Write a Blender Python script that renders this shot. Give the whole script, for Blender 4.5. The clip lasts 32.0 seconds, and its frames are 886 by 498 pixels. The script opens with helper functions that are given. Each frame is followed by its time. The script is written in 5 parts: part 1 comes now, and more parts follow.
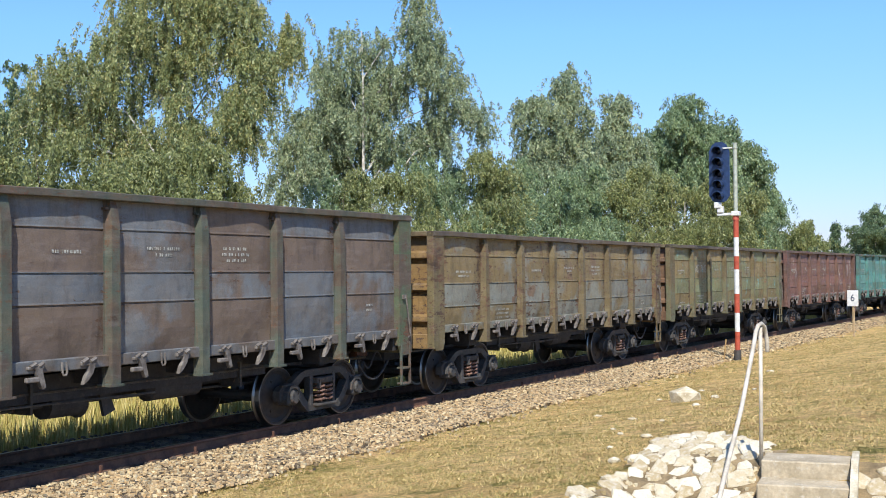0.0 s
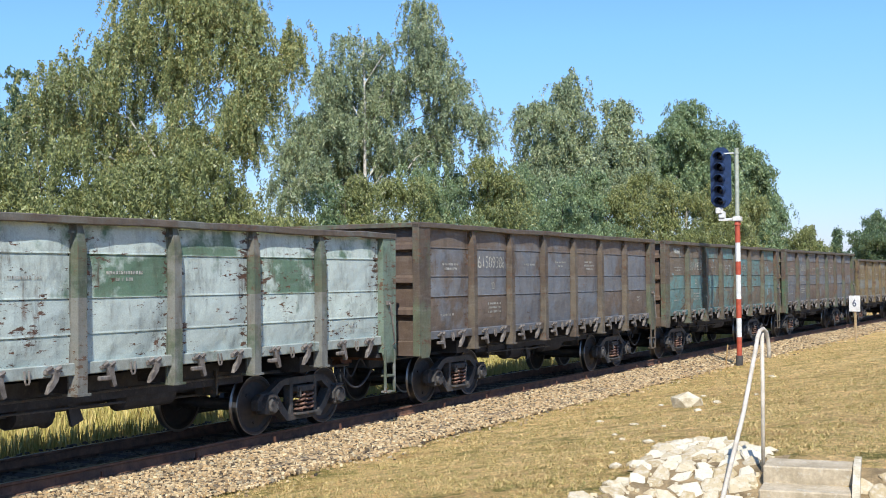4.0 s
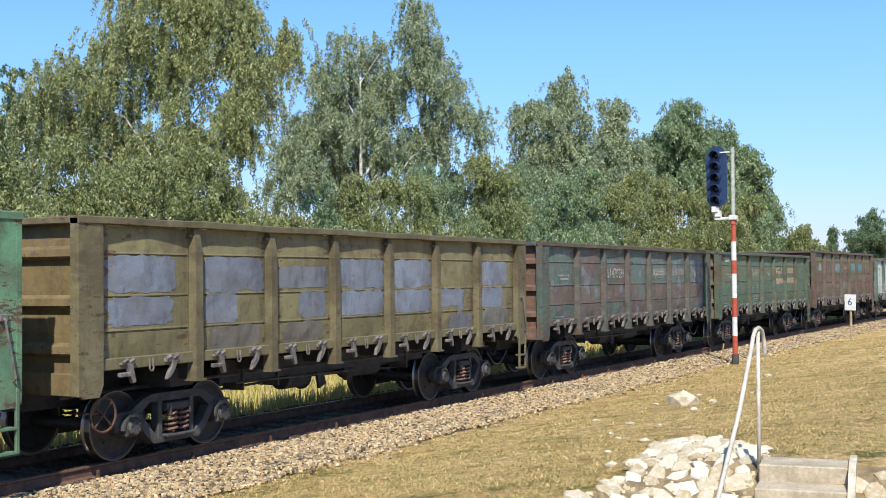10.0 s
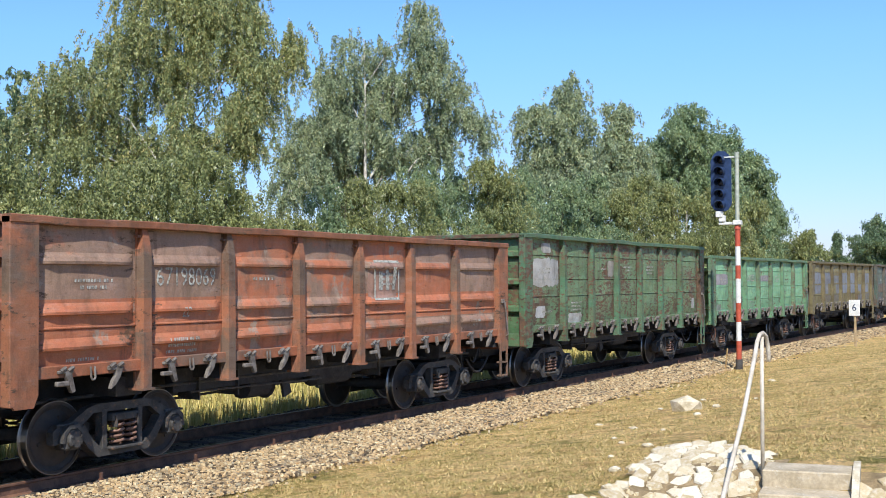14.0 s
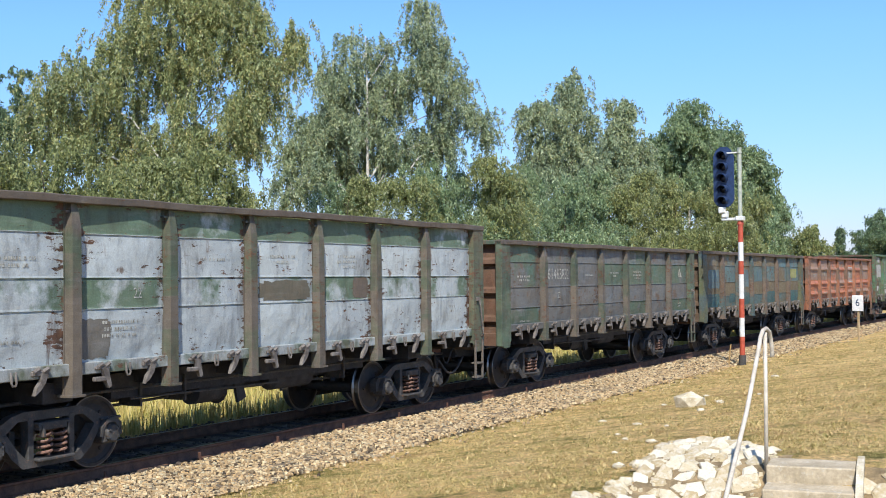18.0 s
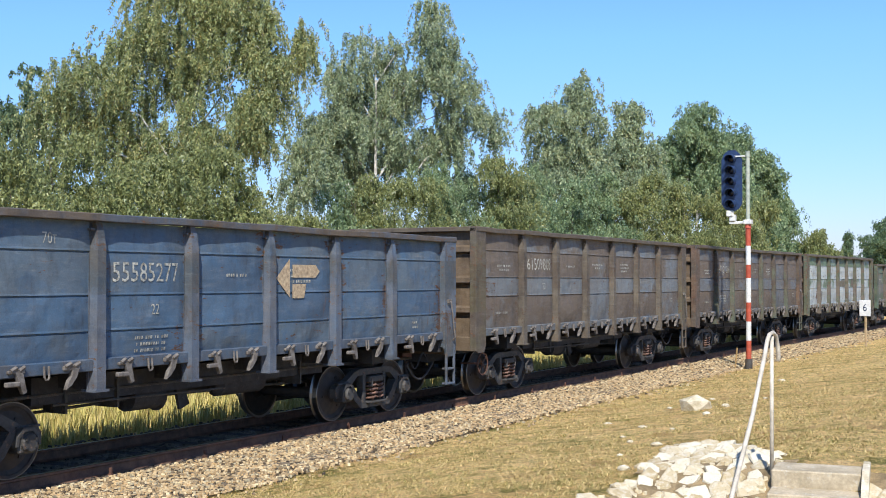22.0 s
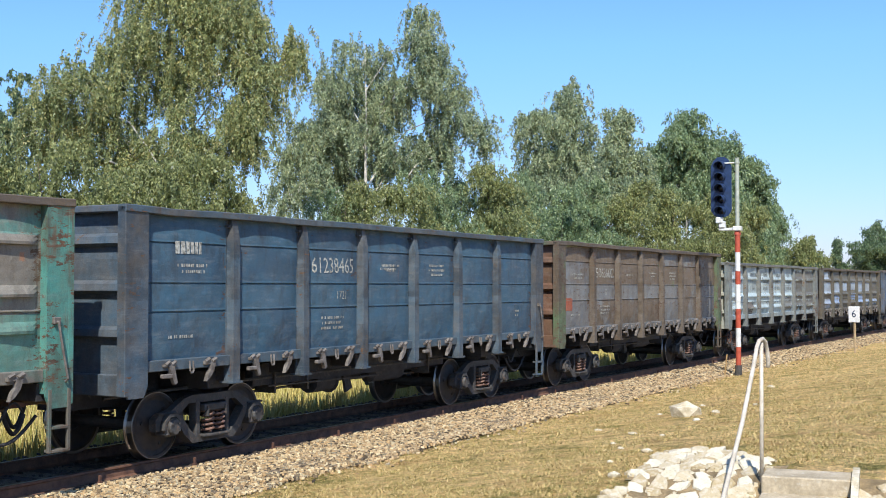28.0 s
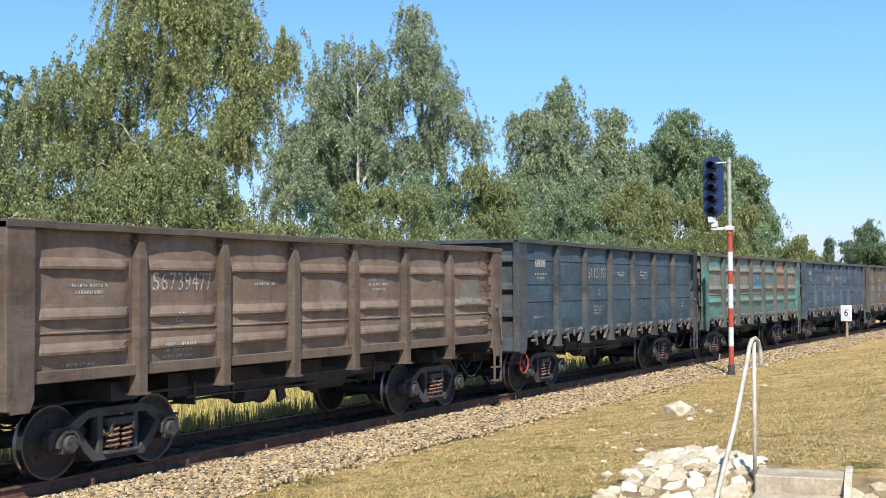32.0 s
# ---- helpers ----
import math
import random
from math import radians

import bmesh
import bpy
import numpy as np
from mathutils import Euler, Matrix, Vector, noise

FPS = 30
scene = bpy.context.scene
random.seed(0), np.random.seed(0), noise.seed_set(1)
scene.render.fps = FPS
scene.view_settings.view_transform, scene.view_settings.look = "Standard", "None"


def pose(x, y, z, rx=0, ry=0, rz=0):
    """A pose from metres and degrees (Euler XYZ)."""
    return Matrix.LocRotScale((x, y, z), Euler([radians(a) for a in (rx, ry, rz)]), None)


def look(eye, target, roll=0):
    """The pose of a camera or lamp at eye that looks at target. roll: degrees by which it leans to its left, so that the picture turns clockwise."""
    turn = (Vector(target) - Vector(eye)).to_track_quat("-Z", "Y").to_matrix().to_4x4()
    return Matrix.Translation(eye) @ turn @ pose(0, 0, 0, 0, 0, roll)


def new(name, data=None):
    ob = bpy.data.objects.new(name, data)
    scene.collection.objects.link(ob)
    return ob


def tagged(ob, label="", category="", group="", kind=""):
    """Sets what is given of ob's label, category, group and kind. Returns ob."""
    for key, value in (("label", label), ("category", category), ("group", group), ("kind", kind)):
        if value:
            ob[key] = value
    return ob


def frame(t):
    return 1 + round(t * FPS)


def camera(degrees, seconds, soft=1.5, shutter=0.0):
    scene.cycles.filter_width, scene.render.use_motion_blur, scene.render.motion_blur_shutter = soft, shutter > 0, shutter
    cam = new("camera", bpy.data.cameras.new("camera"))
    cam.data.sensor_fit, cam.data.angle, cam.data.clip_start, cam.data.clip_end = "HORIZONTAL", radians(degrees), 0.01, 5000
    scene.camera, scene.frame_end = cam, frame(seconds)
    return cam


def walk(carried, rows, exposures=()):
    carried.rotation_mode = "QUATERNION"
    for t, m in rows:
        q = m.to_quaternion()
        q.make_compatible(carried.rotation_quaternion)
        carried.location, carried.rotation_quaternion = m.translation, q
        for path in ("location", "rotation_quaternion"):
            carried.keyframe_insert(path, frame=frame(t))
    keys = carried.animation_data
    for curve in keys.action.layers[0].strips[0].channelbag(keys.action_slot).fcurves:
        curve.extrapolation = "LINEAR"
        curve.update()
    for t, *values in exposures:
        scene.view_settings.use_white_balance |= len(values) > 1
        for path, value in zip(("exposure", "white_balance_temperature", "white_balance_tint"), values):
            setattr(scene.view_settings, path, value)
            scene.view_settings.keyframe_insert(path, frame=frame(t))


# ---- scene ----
# The camera, hand-held, standing still beside the line.
cam = camera(41.17, 32.0, soft=0.95)
EYE = Vector((-17.856, -12.427, 2.4255))


def aim(yaw, tilt, lean):
    """yaw: degrees from +y towards +x; tilt: degrees upwards."""
    a, b = radians(yaw), radians(tilt)
    return look(EYE, EYE + Vector((math.sin(a) * math.cos(b), math.cos(a) * math.cos(b), math.sin(b))), lean)


walk(cam, [(t, aim(a, b, c)) for t, a, b, c in (
    (0, 61.227, 1.220, -0.494), (0.5, 61.146, 1.229, -0.557), (1, 61.127, 1.263, -0.542), (1.5, 61.110, 1.311, -0.610),
    (2, 61.093, 1.334, -0.641), (2.5, 61.085, 1.377, -0.692), (3, 61.094, 1.428, -0.615), (3.5, 61.140, 1.451, -0.535),
    (5.5, 61.195, 1.585, -0.450), (6, 61.289, 1.587, -0.371), (6.5, 61.319, 1.577, -0.442), (7, 61.352, 1.591, -0.520),
    (7.5, 61.385, 1.559, -0.464), (8, 61.384, 1.512, -0.474), (8.5, 61.386, 1.472, -0.513), (9, 61.385, 1.429, -0.520),
    (9.5, 61.354, 1.438, -0.560), (10, 61.347, 1.429, -0.521), (10.5, 61.305, 1.454, -0.494), (11, 61.268, 1.529, -0.498),
    (11.5, 61.196, 1.596, -0.465), (12, 61.145, 1.649, -0.435), (12.5, 61.156, 1.643, -0.375), (13, 61.134, 1.650, -0.328),
    (13.5, 61.126, 1.639, -0.314), (14, 61.156, 1.616, -0.293), (14.5, 61.171, 1.553, -0.290), (16.5, 61.078, 1.425, -0.518),
    (17, 61.071, 1.456, -0.553), (17.5, 61.058, 1.464, -0.527), (18, 61.021, 1.473, -0.550), (18.5, 60.958, 1.477, -0.568),
    (19, 60.915, 1.430, -0.391), (19.5, 60.929, 1.410, -0.239), (20, 60.905, 1.423, -0.121), (20.5, 60.860, 1.444, -0.081),
    (21, 60.785, 1.479, -0.062), (21.5, 60.725, 1.479, 0.083), (22, 60.681, 1.501, 0.052), (22.5, 60.584, 1.579, 0.077),
    (23, 60.518, 1.603, 0.062), (23.5, 60.491, 1.611, -0.010), (24, 60.478, 1.627, 0.005), (24.5, 60.531, 1.653, -0.036),
    (25, 60.595, 1.687, -0.051), (25.5, 60.656, 1.722, -0.020), (27.5, 61.081, 1.831, 0.079), (28, 61.161, 1.829, -0.010),
    (28.5, 61.285, 1.829, -0.077), (29, 61.406, 1.827, -0.048), (29.5, 61.483, 1.804, -0.028), (30, 61.545, 1.794, -0.011),
    (30.5, 61.564, 1.797, -0.040), (31, 61.613, 1.828, -0.127), (31.5, 61.592, 1.859, -0.193), (32, 61.511, 1.863, -0.263))],
    exposures=[(0, 0.50, 5880, 10), (32, 0.50, 5880, 10)])

# Daylight: sun high behind the viewer's left shoulder, clear sky.
SUN = Vector((-1.80, -1.0, 2.25)).normalized()
world = bpy.data.worlds.new("sky")
scene.world = world
world.use_nodes = True
wn = world.node_tree
sky = wn.nodes.new("ShaderNodeTexSky")
sky.sky_type, sky.sun_disc = "NISHITA", False
sky.sun_elevation, sky.sun_rotation = math.asin(SUN.z), math.atan2(SUN.x, SUN.y)
sky.air_density, sky.dust_density, sky.ozone_density = 1.0, 0.3, 1.3
tint = wn.nodes.new("ShaderNodeMixRGB")
tint.blend_type = "MULTIPLY"
tint.inputs[0].default_value = 1.0
lift = wn.nodes.new("ShaderNodeMapRange")
haze = wn.nodes.new("ShaderNodeMixRGB")
split = wn.nodes.new("ShaderNodeSeparateXYZ")
place = wn.nodes.new("ShaderNodeTexCoord")
wn.links.new(place.outputs[0], split.inputs[0])
wn.links.new(split.outputs[2], lift.inputs[0])
lift.inputs[1].default_value, lift.inputs[2].default_value = 0.0, 0.2
wn.links.new(lift.outputs[0], haze.inputs[0])
haze.inputs[1].default_value, haze.inputs[2].default_value = (0.60, 0.60, 0.86, 1), (0.70, 0.92, 1.18, 1)
wn.links.new(haze.outputs[0], tint.inputs[2])
wn.links.new(sky.outputs[0], tint.inputs[1])
wn.links.new(tint.outputs[0], wn.nodes["Background"].inputs[0])
wn.nodes["Background"].inputs[1].default_value = 0.112
sun_light = bpy.data.lights.new("sun", "SUN")
sun_light.energy, sun_light.angle, sun_light.color = 5.0, radians(0.55), (1.0, 0.91, 0.77)
sun_ob = new("sun", sun_light)
sun_ob.matrix_basis = look((0, 0, 60), Vector((0, 0, 60)) - SUN)

# ---------------------------------------------------------------- materials


def col(h, k=1.0):
    """A hex colour as linear rgba, times k."""
    c = [int(h[i:i + 2], 16) / 255 for i in (0, 2, 4)]
    return tuple((x / 12.92 if x <= 0.04045 else ((x + 0.055) / 1.055) ** 2.4) * k for x in c) + (1.0,)


class Shader:
    """A small builder of node materials."""

    def __init__(self, name):
        self.m = bpy.data.materials.new(name)
        self.m.use_nodes = True
        self.t = self.m.node_tree
        self.bsdf = self.t.nodes["Principled BSDF"]

    def n(self, kind, out=0, op="", blend="", dims="", **ins):
        node = self.t.nodes.new("ShaderNode" + kind)
        if op:
            node.operation = op
        if blend:
            node.blend_type = blend
        if dims:
            node.noise_dimensions = dims
        for k, v in ins.items():
            sock = node.inputs[int(k[1:])] if k[0] == "i" and k[1:].isdigit() else node.inputs[k.replace("_", " ")]
            self.put(sock, v)
        return node.outputs[out]

    def put(self, sock, v):
        if isinstance(v, bpy.types.NodeSocket):
            self.t.links.new(v, sock)
        else:
            sock.default_value = v

    def math(self, op, a, b=0.0, c=0.0):
        return self.n("Math", op=op, i0=a, i1=b, i2=c)

    def noise(self, vec, scale, detail=4.0, rough=0.6, out=0):
        return self.n("TexNoise", out, Vector=vec, Scale=scale, Detail=detail, Roughness=rough)

    def ramp(self, f, a, b, lo=0.0, hi=1.0):
        return self.n("MapRange", Value=f, From_Min=a, From_Max=b, To_Min=lo, To_Max=hi)

    def mix(self, f, a, b, how="MIX"):
        return self.n("MixRGB", blend=how, Fac=f, Color1=a, Color2=b)

    def coords(self, scale=(1, 1, 1), spread=True):
        """Object coordinates, shifted at random from object to object."""
        p = self.n("TexCoord", 3)
        if spread:
            r = self.n("ObjectInfo", 5)
            p = self.n("VectorMath", op="ADD", i0=p, i1=self.n("CombineXYZ", X=self.math("MULTIPLY", r, 61.0), Y=self.math("MULTIPLY", r, 37.0)))
        if scale != (1, 1, 1):
            p = self.n("VectorMath", op="MULTIPLY", i0=p, i1=scale)
        return p

    def bump(self, h, strength, dist=0.02, normal=None):
        ins = dict(Strength=strength, Distance=dist, Height=h)
        if normal is not None:
            ins["Normal"] = normal
        return self.n("Bump", **ins)

    def done(self, color, rough=0.7, metal=0.0, normal=None, spec=0.5):
        self.put(self.bsdf.inputs["Base Color"], color)
        self.put(self.bsdf.inputs["Roughness"], rough)
        self.put(self.bsdf.inputs["Metallic"], metal)
        self.put(self.bsdf.inputs["Specular IOR Level"], spec)
        if normal is not None:
            self.put(self.bsdf.inputs["Normal"], normal)
        return self.m


def mottled(name, a, b, scale=6.0, rough=0.75, bump=0.3, dist=0.01, metal=0.0, c=None, spread=True, lo=0.35, hi=0.65, spec=0.4):
    """Two colours in noise, with a finer grain over them."""
    s = Shader(name)
    p = s.coords(spread=spread)
    n1, n2 = s.noise(p, scale, 5), s.noise(p, scale * 9, 3)
    k = s.mix(s.ramp(n1, lo, hi), a, b)
    if c:
        k = s.mix(s.ramp(s.noise(p, scale * 2.7, 6, 0.7), 0.56, 0.68), k, c)
    k = s.mix(0.35, k, s.mix(s.ramp(n2, 0.3, 0.7), (0.45, 0.45, 0.45, 1), (1.3, 1.3, 1.3, 1)), "MULTIPLY")
    return s.done(k, rough, metal, s.bump(n2, bump, dist), spec)


def paint(name, a, b, patch=0.5, cell=0.5, rust=0.4, third=None, third_amount=0.0, joints=(1.79, 2.24, 2.79), bias=(0, 0, 0, 0), plate=False, rough=0.6, streak=1.0, dust=1.0, tone=0.84):
    """Worn wagon paint: two coats, plates of differing shade, rust spots and runs, dust."""
    s = Shader(name)
    p = s.coords()
    z = s.n("SeparateXYZ", 2, Vector=s.n("TexCoord", 3))
    rnd = s.n("ObjectInfo", 5)
    over = [s.math("GREATER_THAN", z, q) for q in joints]
    row = s.math("ADD", s.math("ADD", over[0], over[1]), over[2])
    wn_ = s.n("TexWhiteNoise", 0, dims="2D", Vector=s.n("CombineXYZ", X=s.math("MULTIPLY", rnd, 91.0), Y=row))
    wn2 = s.n("TexWhiteNoise", 0, dims="1D", W=row)
    big = s.noise(p, 1.3, 6, 0.65)
    cellv = s.math("ADD", s.math("MULTIPLY", wn_, 0.5), s.math("MULTIPLY", wn2, 0.5))
    f = s.math("ADD", big, s.math("MULTIPLY", s.math("SUBTRACT", cellv, 0.5), cell))
    if any(bias):
        f = s.math("ADD", f, bias[0])
        for i in range(3):
            f = s.math("ADD", f, s.math("MULTIPLY", over[i], bias[i + 1] - bias[i]))
    k = s.mix(s.ramp(f, 1.0 - patch - 0.06, 1.0 - patch + 0.06), a, b)
    if third:
        g = s.noise(s.n("VectorMath", op="ADD", i0=p, i1=(9.0, 4.0, 3.0)), 1.9, 5, 0.6)
        k = s.mix(s.ramp(g, 0.72 - third_amount, 0.76 - third_amount), k, third)
    # plate to plate shade
    k = s.mix(0.5, k, s.mix(wn_, (0.78, 0.78, 0.8, 1), (1.18, 1.16, 1.12, 1)), "MULTIPLY")
    # rust: spots, and runs drawn out downwards
    sp = s.noise(s.n("VectorMath", op="MULTIPLY", i0=p, i1=(0.6, 1.0, 1.9)), 8.0, 6, 0.72)
    st = s.noise(s.n("VectorMath", op="MULTIPLY", i0=p, i1=(5.0, 5.0, 0.8)), 1.6, 5, 0.7)
    area = s.math("MULTIPLY", s.math("SUBTRACT", s.noise(p, 0.9, 4, 0.6), 0.5), 0.5)
    if plate:
        side = s.math("ABSOLUTE", s.n("SeparateXYZ", 0, Vector=s.n("TexCoord", 3)))
        area = s.math("ADD", area, s.ramp(side, 0.50, 0.80, -0.03, 0.10))
    r1 = s.ramp(s.math("ADD", sp, area), 0.70 - 0.17 * rust, 0.72 - 0.17 * rust)
    r2 = s.ramp(s.math("ADD", st, area), 0.68 - 0.15 * rust, 0.84 - 0.15 * rust, 0.0, 0.85 * streak)
    rusty = s.mix(s.ramp(s.noise(p, 6.0, 4), 0.35, 0.65), col("3c2c24"), col("6e4c38"))
    k = s.mix(s.math("MAXIMUM", r1, r2), k, rusty)
    # scuffs drawn along the side, dust film, dark grime
    sc = s.noise(s.n("VectorMath", op="MULTIPLY", i0=p, i1=(0.9, 1.0, 4.5)), 2.6, 7, 0.75)
    k = s.mix(s.ramp(sc, 0.52, 0.74, 0.0, 0.45), k, s.mix(0.5, k, (0.42, 0.42, 0.41, 1)))
    k = s.mix(s.ramp(s.noise(p, 2.3, 6, 0.7), 0.34, 0.72, 0.06 * dust, 0.52 * dust), k, col("766650"))
    gr = s.noise(s.n("VectorMath", op="MULTIPLY", i0=p, i1=(2.2, 2.2, 0.7)), 2.0, 6, 0.7)
    k = s.mix(s.ramp(gr, 0.50, 0.72, 0.0, 0.5), k, col("332b23"))
    fine = s.noise(p, 55.0, 3)
    k = s.mix(0.4, k, s.mix(s.ramp(fine, 0.3, 0.7), (0.6, 0.6, 0.6, 1), (1.25, 1.25, 1.25, 1)), "MULTIPLY")
    k = s.mix(1.0, k, (tone, tone, tone, 1), "MULTIPLY")
    h = s.math("ADD", s.math("MULTIPLY", s.noise(p, 2.4, 2), 1.0), s.math("MULTIPLY", sp, 0.12))
    nrm = s.bump(fine, 0.12, 0.004, s.bump(h, 0.55, 0.06))
    return s.done(k, s.ramp(sp, 0.3, 0.7, rough - 0.1, rough + 0.2), 0.0, nrm, 0.4)


def plain(name, a, rough=0.6, metal=0.0):
    return mottled(name, a, tuple(0.75 * x for x in a[:3]) + (1,), 8.0, rough, 0.15, 0.004, metal)


M_STEEL = mottled("bogie_steel", col("504e4b"), col("3a3836"), 5, 0.72, 0.3, 0.006, 0.1, c=col("6e5848"))
M_UNDER = mottled("underframe_steel", col("403f40"), col("2e2d2f"), 4, 0.8, 0.3, 0.006, c=col("4c4642"))
M_RUSTY = mottled("rusty_steel", col("6b4a38"), col("46322a"), 7, 0.8, 0.35, 0.006)
M_SPRING = mottled("spring_steel", col("8a6a58"), col("5a4238"), 9, 0.7, 0.2, 0.004)
M_LATCH = mottled("latch_steel", col("7a746d"), col("524b45"), 9, 0.75, 0.25, 0.004)
M_WHITE = mottled("stencil_white", col("b4b4aa"), col("6c6a62"), 22, 0.8, 0.1, 0.002, lo=0.40, hi=0.65)
M_YELLOW = mottled("stencil_cream", col("bda98a"), col("8c7a62"), 18, 0.8, 0.1, 0.002)
M_FADED = mottled("faded_stencil", col("a09d92"), col("5e5a52"), 24, 0.8, 0.1, 0.002)
M_FLOOR = mottled("wagon_floor", col("352c27"), col("24201d"), 3, 0.9)


def wheel_steel():
    s = Shader("wheel_steel")
    p = s.coords()
    q = s.n("TexCoord", 3)
    flat = s.n("VectorMath", op="MULTIPLY", i0=q, i1=(1.0, 0.0, 1.0))
    r = s.n("VectorMath", 1, op="LENGTH", i0=flat)
    shine = s.ramp(r, 0.452, 0.462)
    k = s.mix(s.ramp(s.noise(p, 9, 5), 0.35, 0.65), col("34302d"), col("463d36"))
    k = s.mix(shine, k, col("86817c"))
    return s.done(k, s.ramp(shine, 0.0, 1.0, 0.75, 0.35), shine, s.bump(s.noise(p, 40, 3), 0.2, 0.004))


M_WHEEL = wheel_steel()

# ---------------------------------------------------------------- building helpers


def link_mesh(name, bm, material, parent=None, label="", smooth=False):
    me = bpy.data.meshes.new(name)
    bm.normal_update()
    bm.to_mesh(me)
    bm.free()
    if smooth:
        me.shade_smooth()
    if material:
        me.materials.append(material)
    return piece(name, me, parent, label)


def piece(name, me, parent=None, label="", m=None):
    ob = new(name, me)
    ob.parent = parent
    if m is not None:
        ob.matrix_basis = m
    if label:
        ob["label"] = label
    return ob


def part(name, bm, material, parent, label="", smooth=False):
    """One mesh object under a thing or a part."""
    return link_mesh(name, bm, material, parent, label, smooth)


def thing(name, label, category, group="", m=None, kind=""):
    ob = tagged(new(name), label, category, group, kind)
    ob.empty_display_size = 0.2
    if m is not None:
        ob.matrix_basis = m
    return ob


def box(bm, x0, x1, y0, y1, z0, z1, bevel=0.0, m=None):
    vs = [bm.verts.new((x, y, z)) for x in (x0, x1) for y in (y0, y1) for z in (z0, z1)]
    fs = [bm.faces.new([vs[i] for i in f]) for f in ((0, 1, 3, 2), (4, 6, 7, 5), (0, 4, 5, 1), (2, 3, 7, 6), (0, 2, 6, 4), (1, 5, 7, 3))]
    if m is not None:
        bmesh.ops.transform(bm, matrix=m, verts=vs)
    if bevel:
        es = list({e for f in fs for e in f.edges})
        bmesh.ops.bevel(bm, geom=es, offset=bevel, segments=1, affect="EDGES", profile=0.5)
    return vs


def prism(bm, outline, y0, y1):
    """An outline in x and z, drawn out along y."""
    a = [bm.verts.new((x, y0, z)) for x, z in outline]
    b = [bm.verts.new((x, y1, z)) for x, z in outline]
    bm.faces.new(a)
    bm.faces.new(b[::-1])
    n = len(outline)
    for i in range(n):
        bm.faces.new((a[i], b[i], b[(i + 1) % n], a[(i + 1) % n]))
    return a + b


def tube(bm, points, radii, sides=8, caps=True):
    """A round bar along points."""
    rings = []
    pts = [Vector(p) for p in points]
    side = None
    for i, p in enumerate(pts):
        d = (pts[min(i + 1, len(pts) - 1)] - pts[max(i - 1, 0)]).normalized()
        if side is None:
            side = d.orthogonal().normalized()
        side = (side - d * side.dot(d))
        side = side.normalized() if side.length > 1e-5 else d.orthogonal().normalized()
        up = d.cross(side)
        r = float(radii[i] if isinstance(radii, (list, tuple)) else radii)
        rings.append([bm.verts.new(p + r * (math.cos(a) * side + math.sin(a) * up)) for a in (2 * math.pi * j / sides for j in range(sides))])
    for a, b in zip(rings, rings[1:]):
        for j in range(sides):
            bm.faces.new((a[j], a[(j + 1) % sides], b[(j + 1) % sides], b[j]))
    if caps:
        bm.faces.new(rings[0][::-1])
        bm.faces.new(rings[-1])


def lathe_y(bm, profile, sides=28):
    """A profile of (radius, y) turned round the y axis; closed on itself."""
    rings = [[bm.verts.new((r * math.sin(a), y, r * math.cos(a))) for a in (2 * math.pi * j / sides for j in range(sides))] for r, y in profile]
    for a, b in zip(rings, rings[1:] + rings[:1]):
        for j in range(sides):
            bm.faces.new((a[j], a[(j + 1) % sides], b[(j + 1) % sides], b[j]))


def from_lists(name, verts, faces, material, parent=None, smooth=False):
    me = bpy.data.meshes.new(name)
    me.from_pydata(verts, [], faces)
    if smooth:
        me.shade_smooth()
    me.materials.append(material)
    return piece(name, me, parent)


# ---------------------------------------------------------------- the line
BEND = -0.0008  # curvature of the track beyond the near straight, per metre


def on_track(s, v=0.0, z=0.0):
    """The pose on the track s metres along it and v metres to its far side."""
    if s <= 0:
        x, y, a = s, 0.0, 0.0
    else:
        a = BEND * s
        x, y = math.sin(a) / BEND, (1 - math.cos(a)) / BEND
    return pose(x - v * math.sin(a), y + v * math.cos(a), z, 0, 0, math.degrees(a))


def smooth01(x):
    x = min(max(x, 0.0), 1.0)
    return x * x * (3 - 2 * x)


def lateral(x, y):
    return y - (0.5 * BEND * x * x if x > 0 else 0.0)


STAIR_X, STAIR_Y, STAIR_Z = -6.42, -10.06, 0.70


def gz(x, y):
    """Height of the ground."""
    v = lateral(min(x, 260), y)
    if v > 0:
        z = -0.30 - 0.12 * smooth01((v - 2.0) / 3)
    else:
        z = -0.31 + 0.11 * smooth01((-v - 2.45) / 0.5) + 0.09 * smooth01((-v - 2.9) / 1.6) + 0.138 * min(max(0.0, -3.9 - v), 6.0)
    # the hollow in which the stairs go down
    d = smooth01((-6.2 - x) / 3.0) * smooth01((x + 16.0) / 3.0)
    e = smooth01((y + 13.6) / 1.2) * smooth01((-8.1 - y + 0.25 * (x + 7)) / 1.1)
    z -= 1.25 * d * e
    z += 0.03 * noise.noise((x * 0.35, y * 0.35, 2.0)) * smooth01((-v - 3) / 2)
    return z


def axis(parts):
    out = []
    for a, b, n in parts:
        out += [a + (b - a) * i / n for i in range(n)]
    return out + [parts[-1][1]]


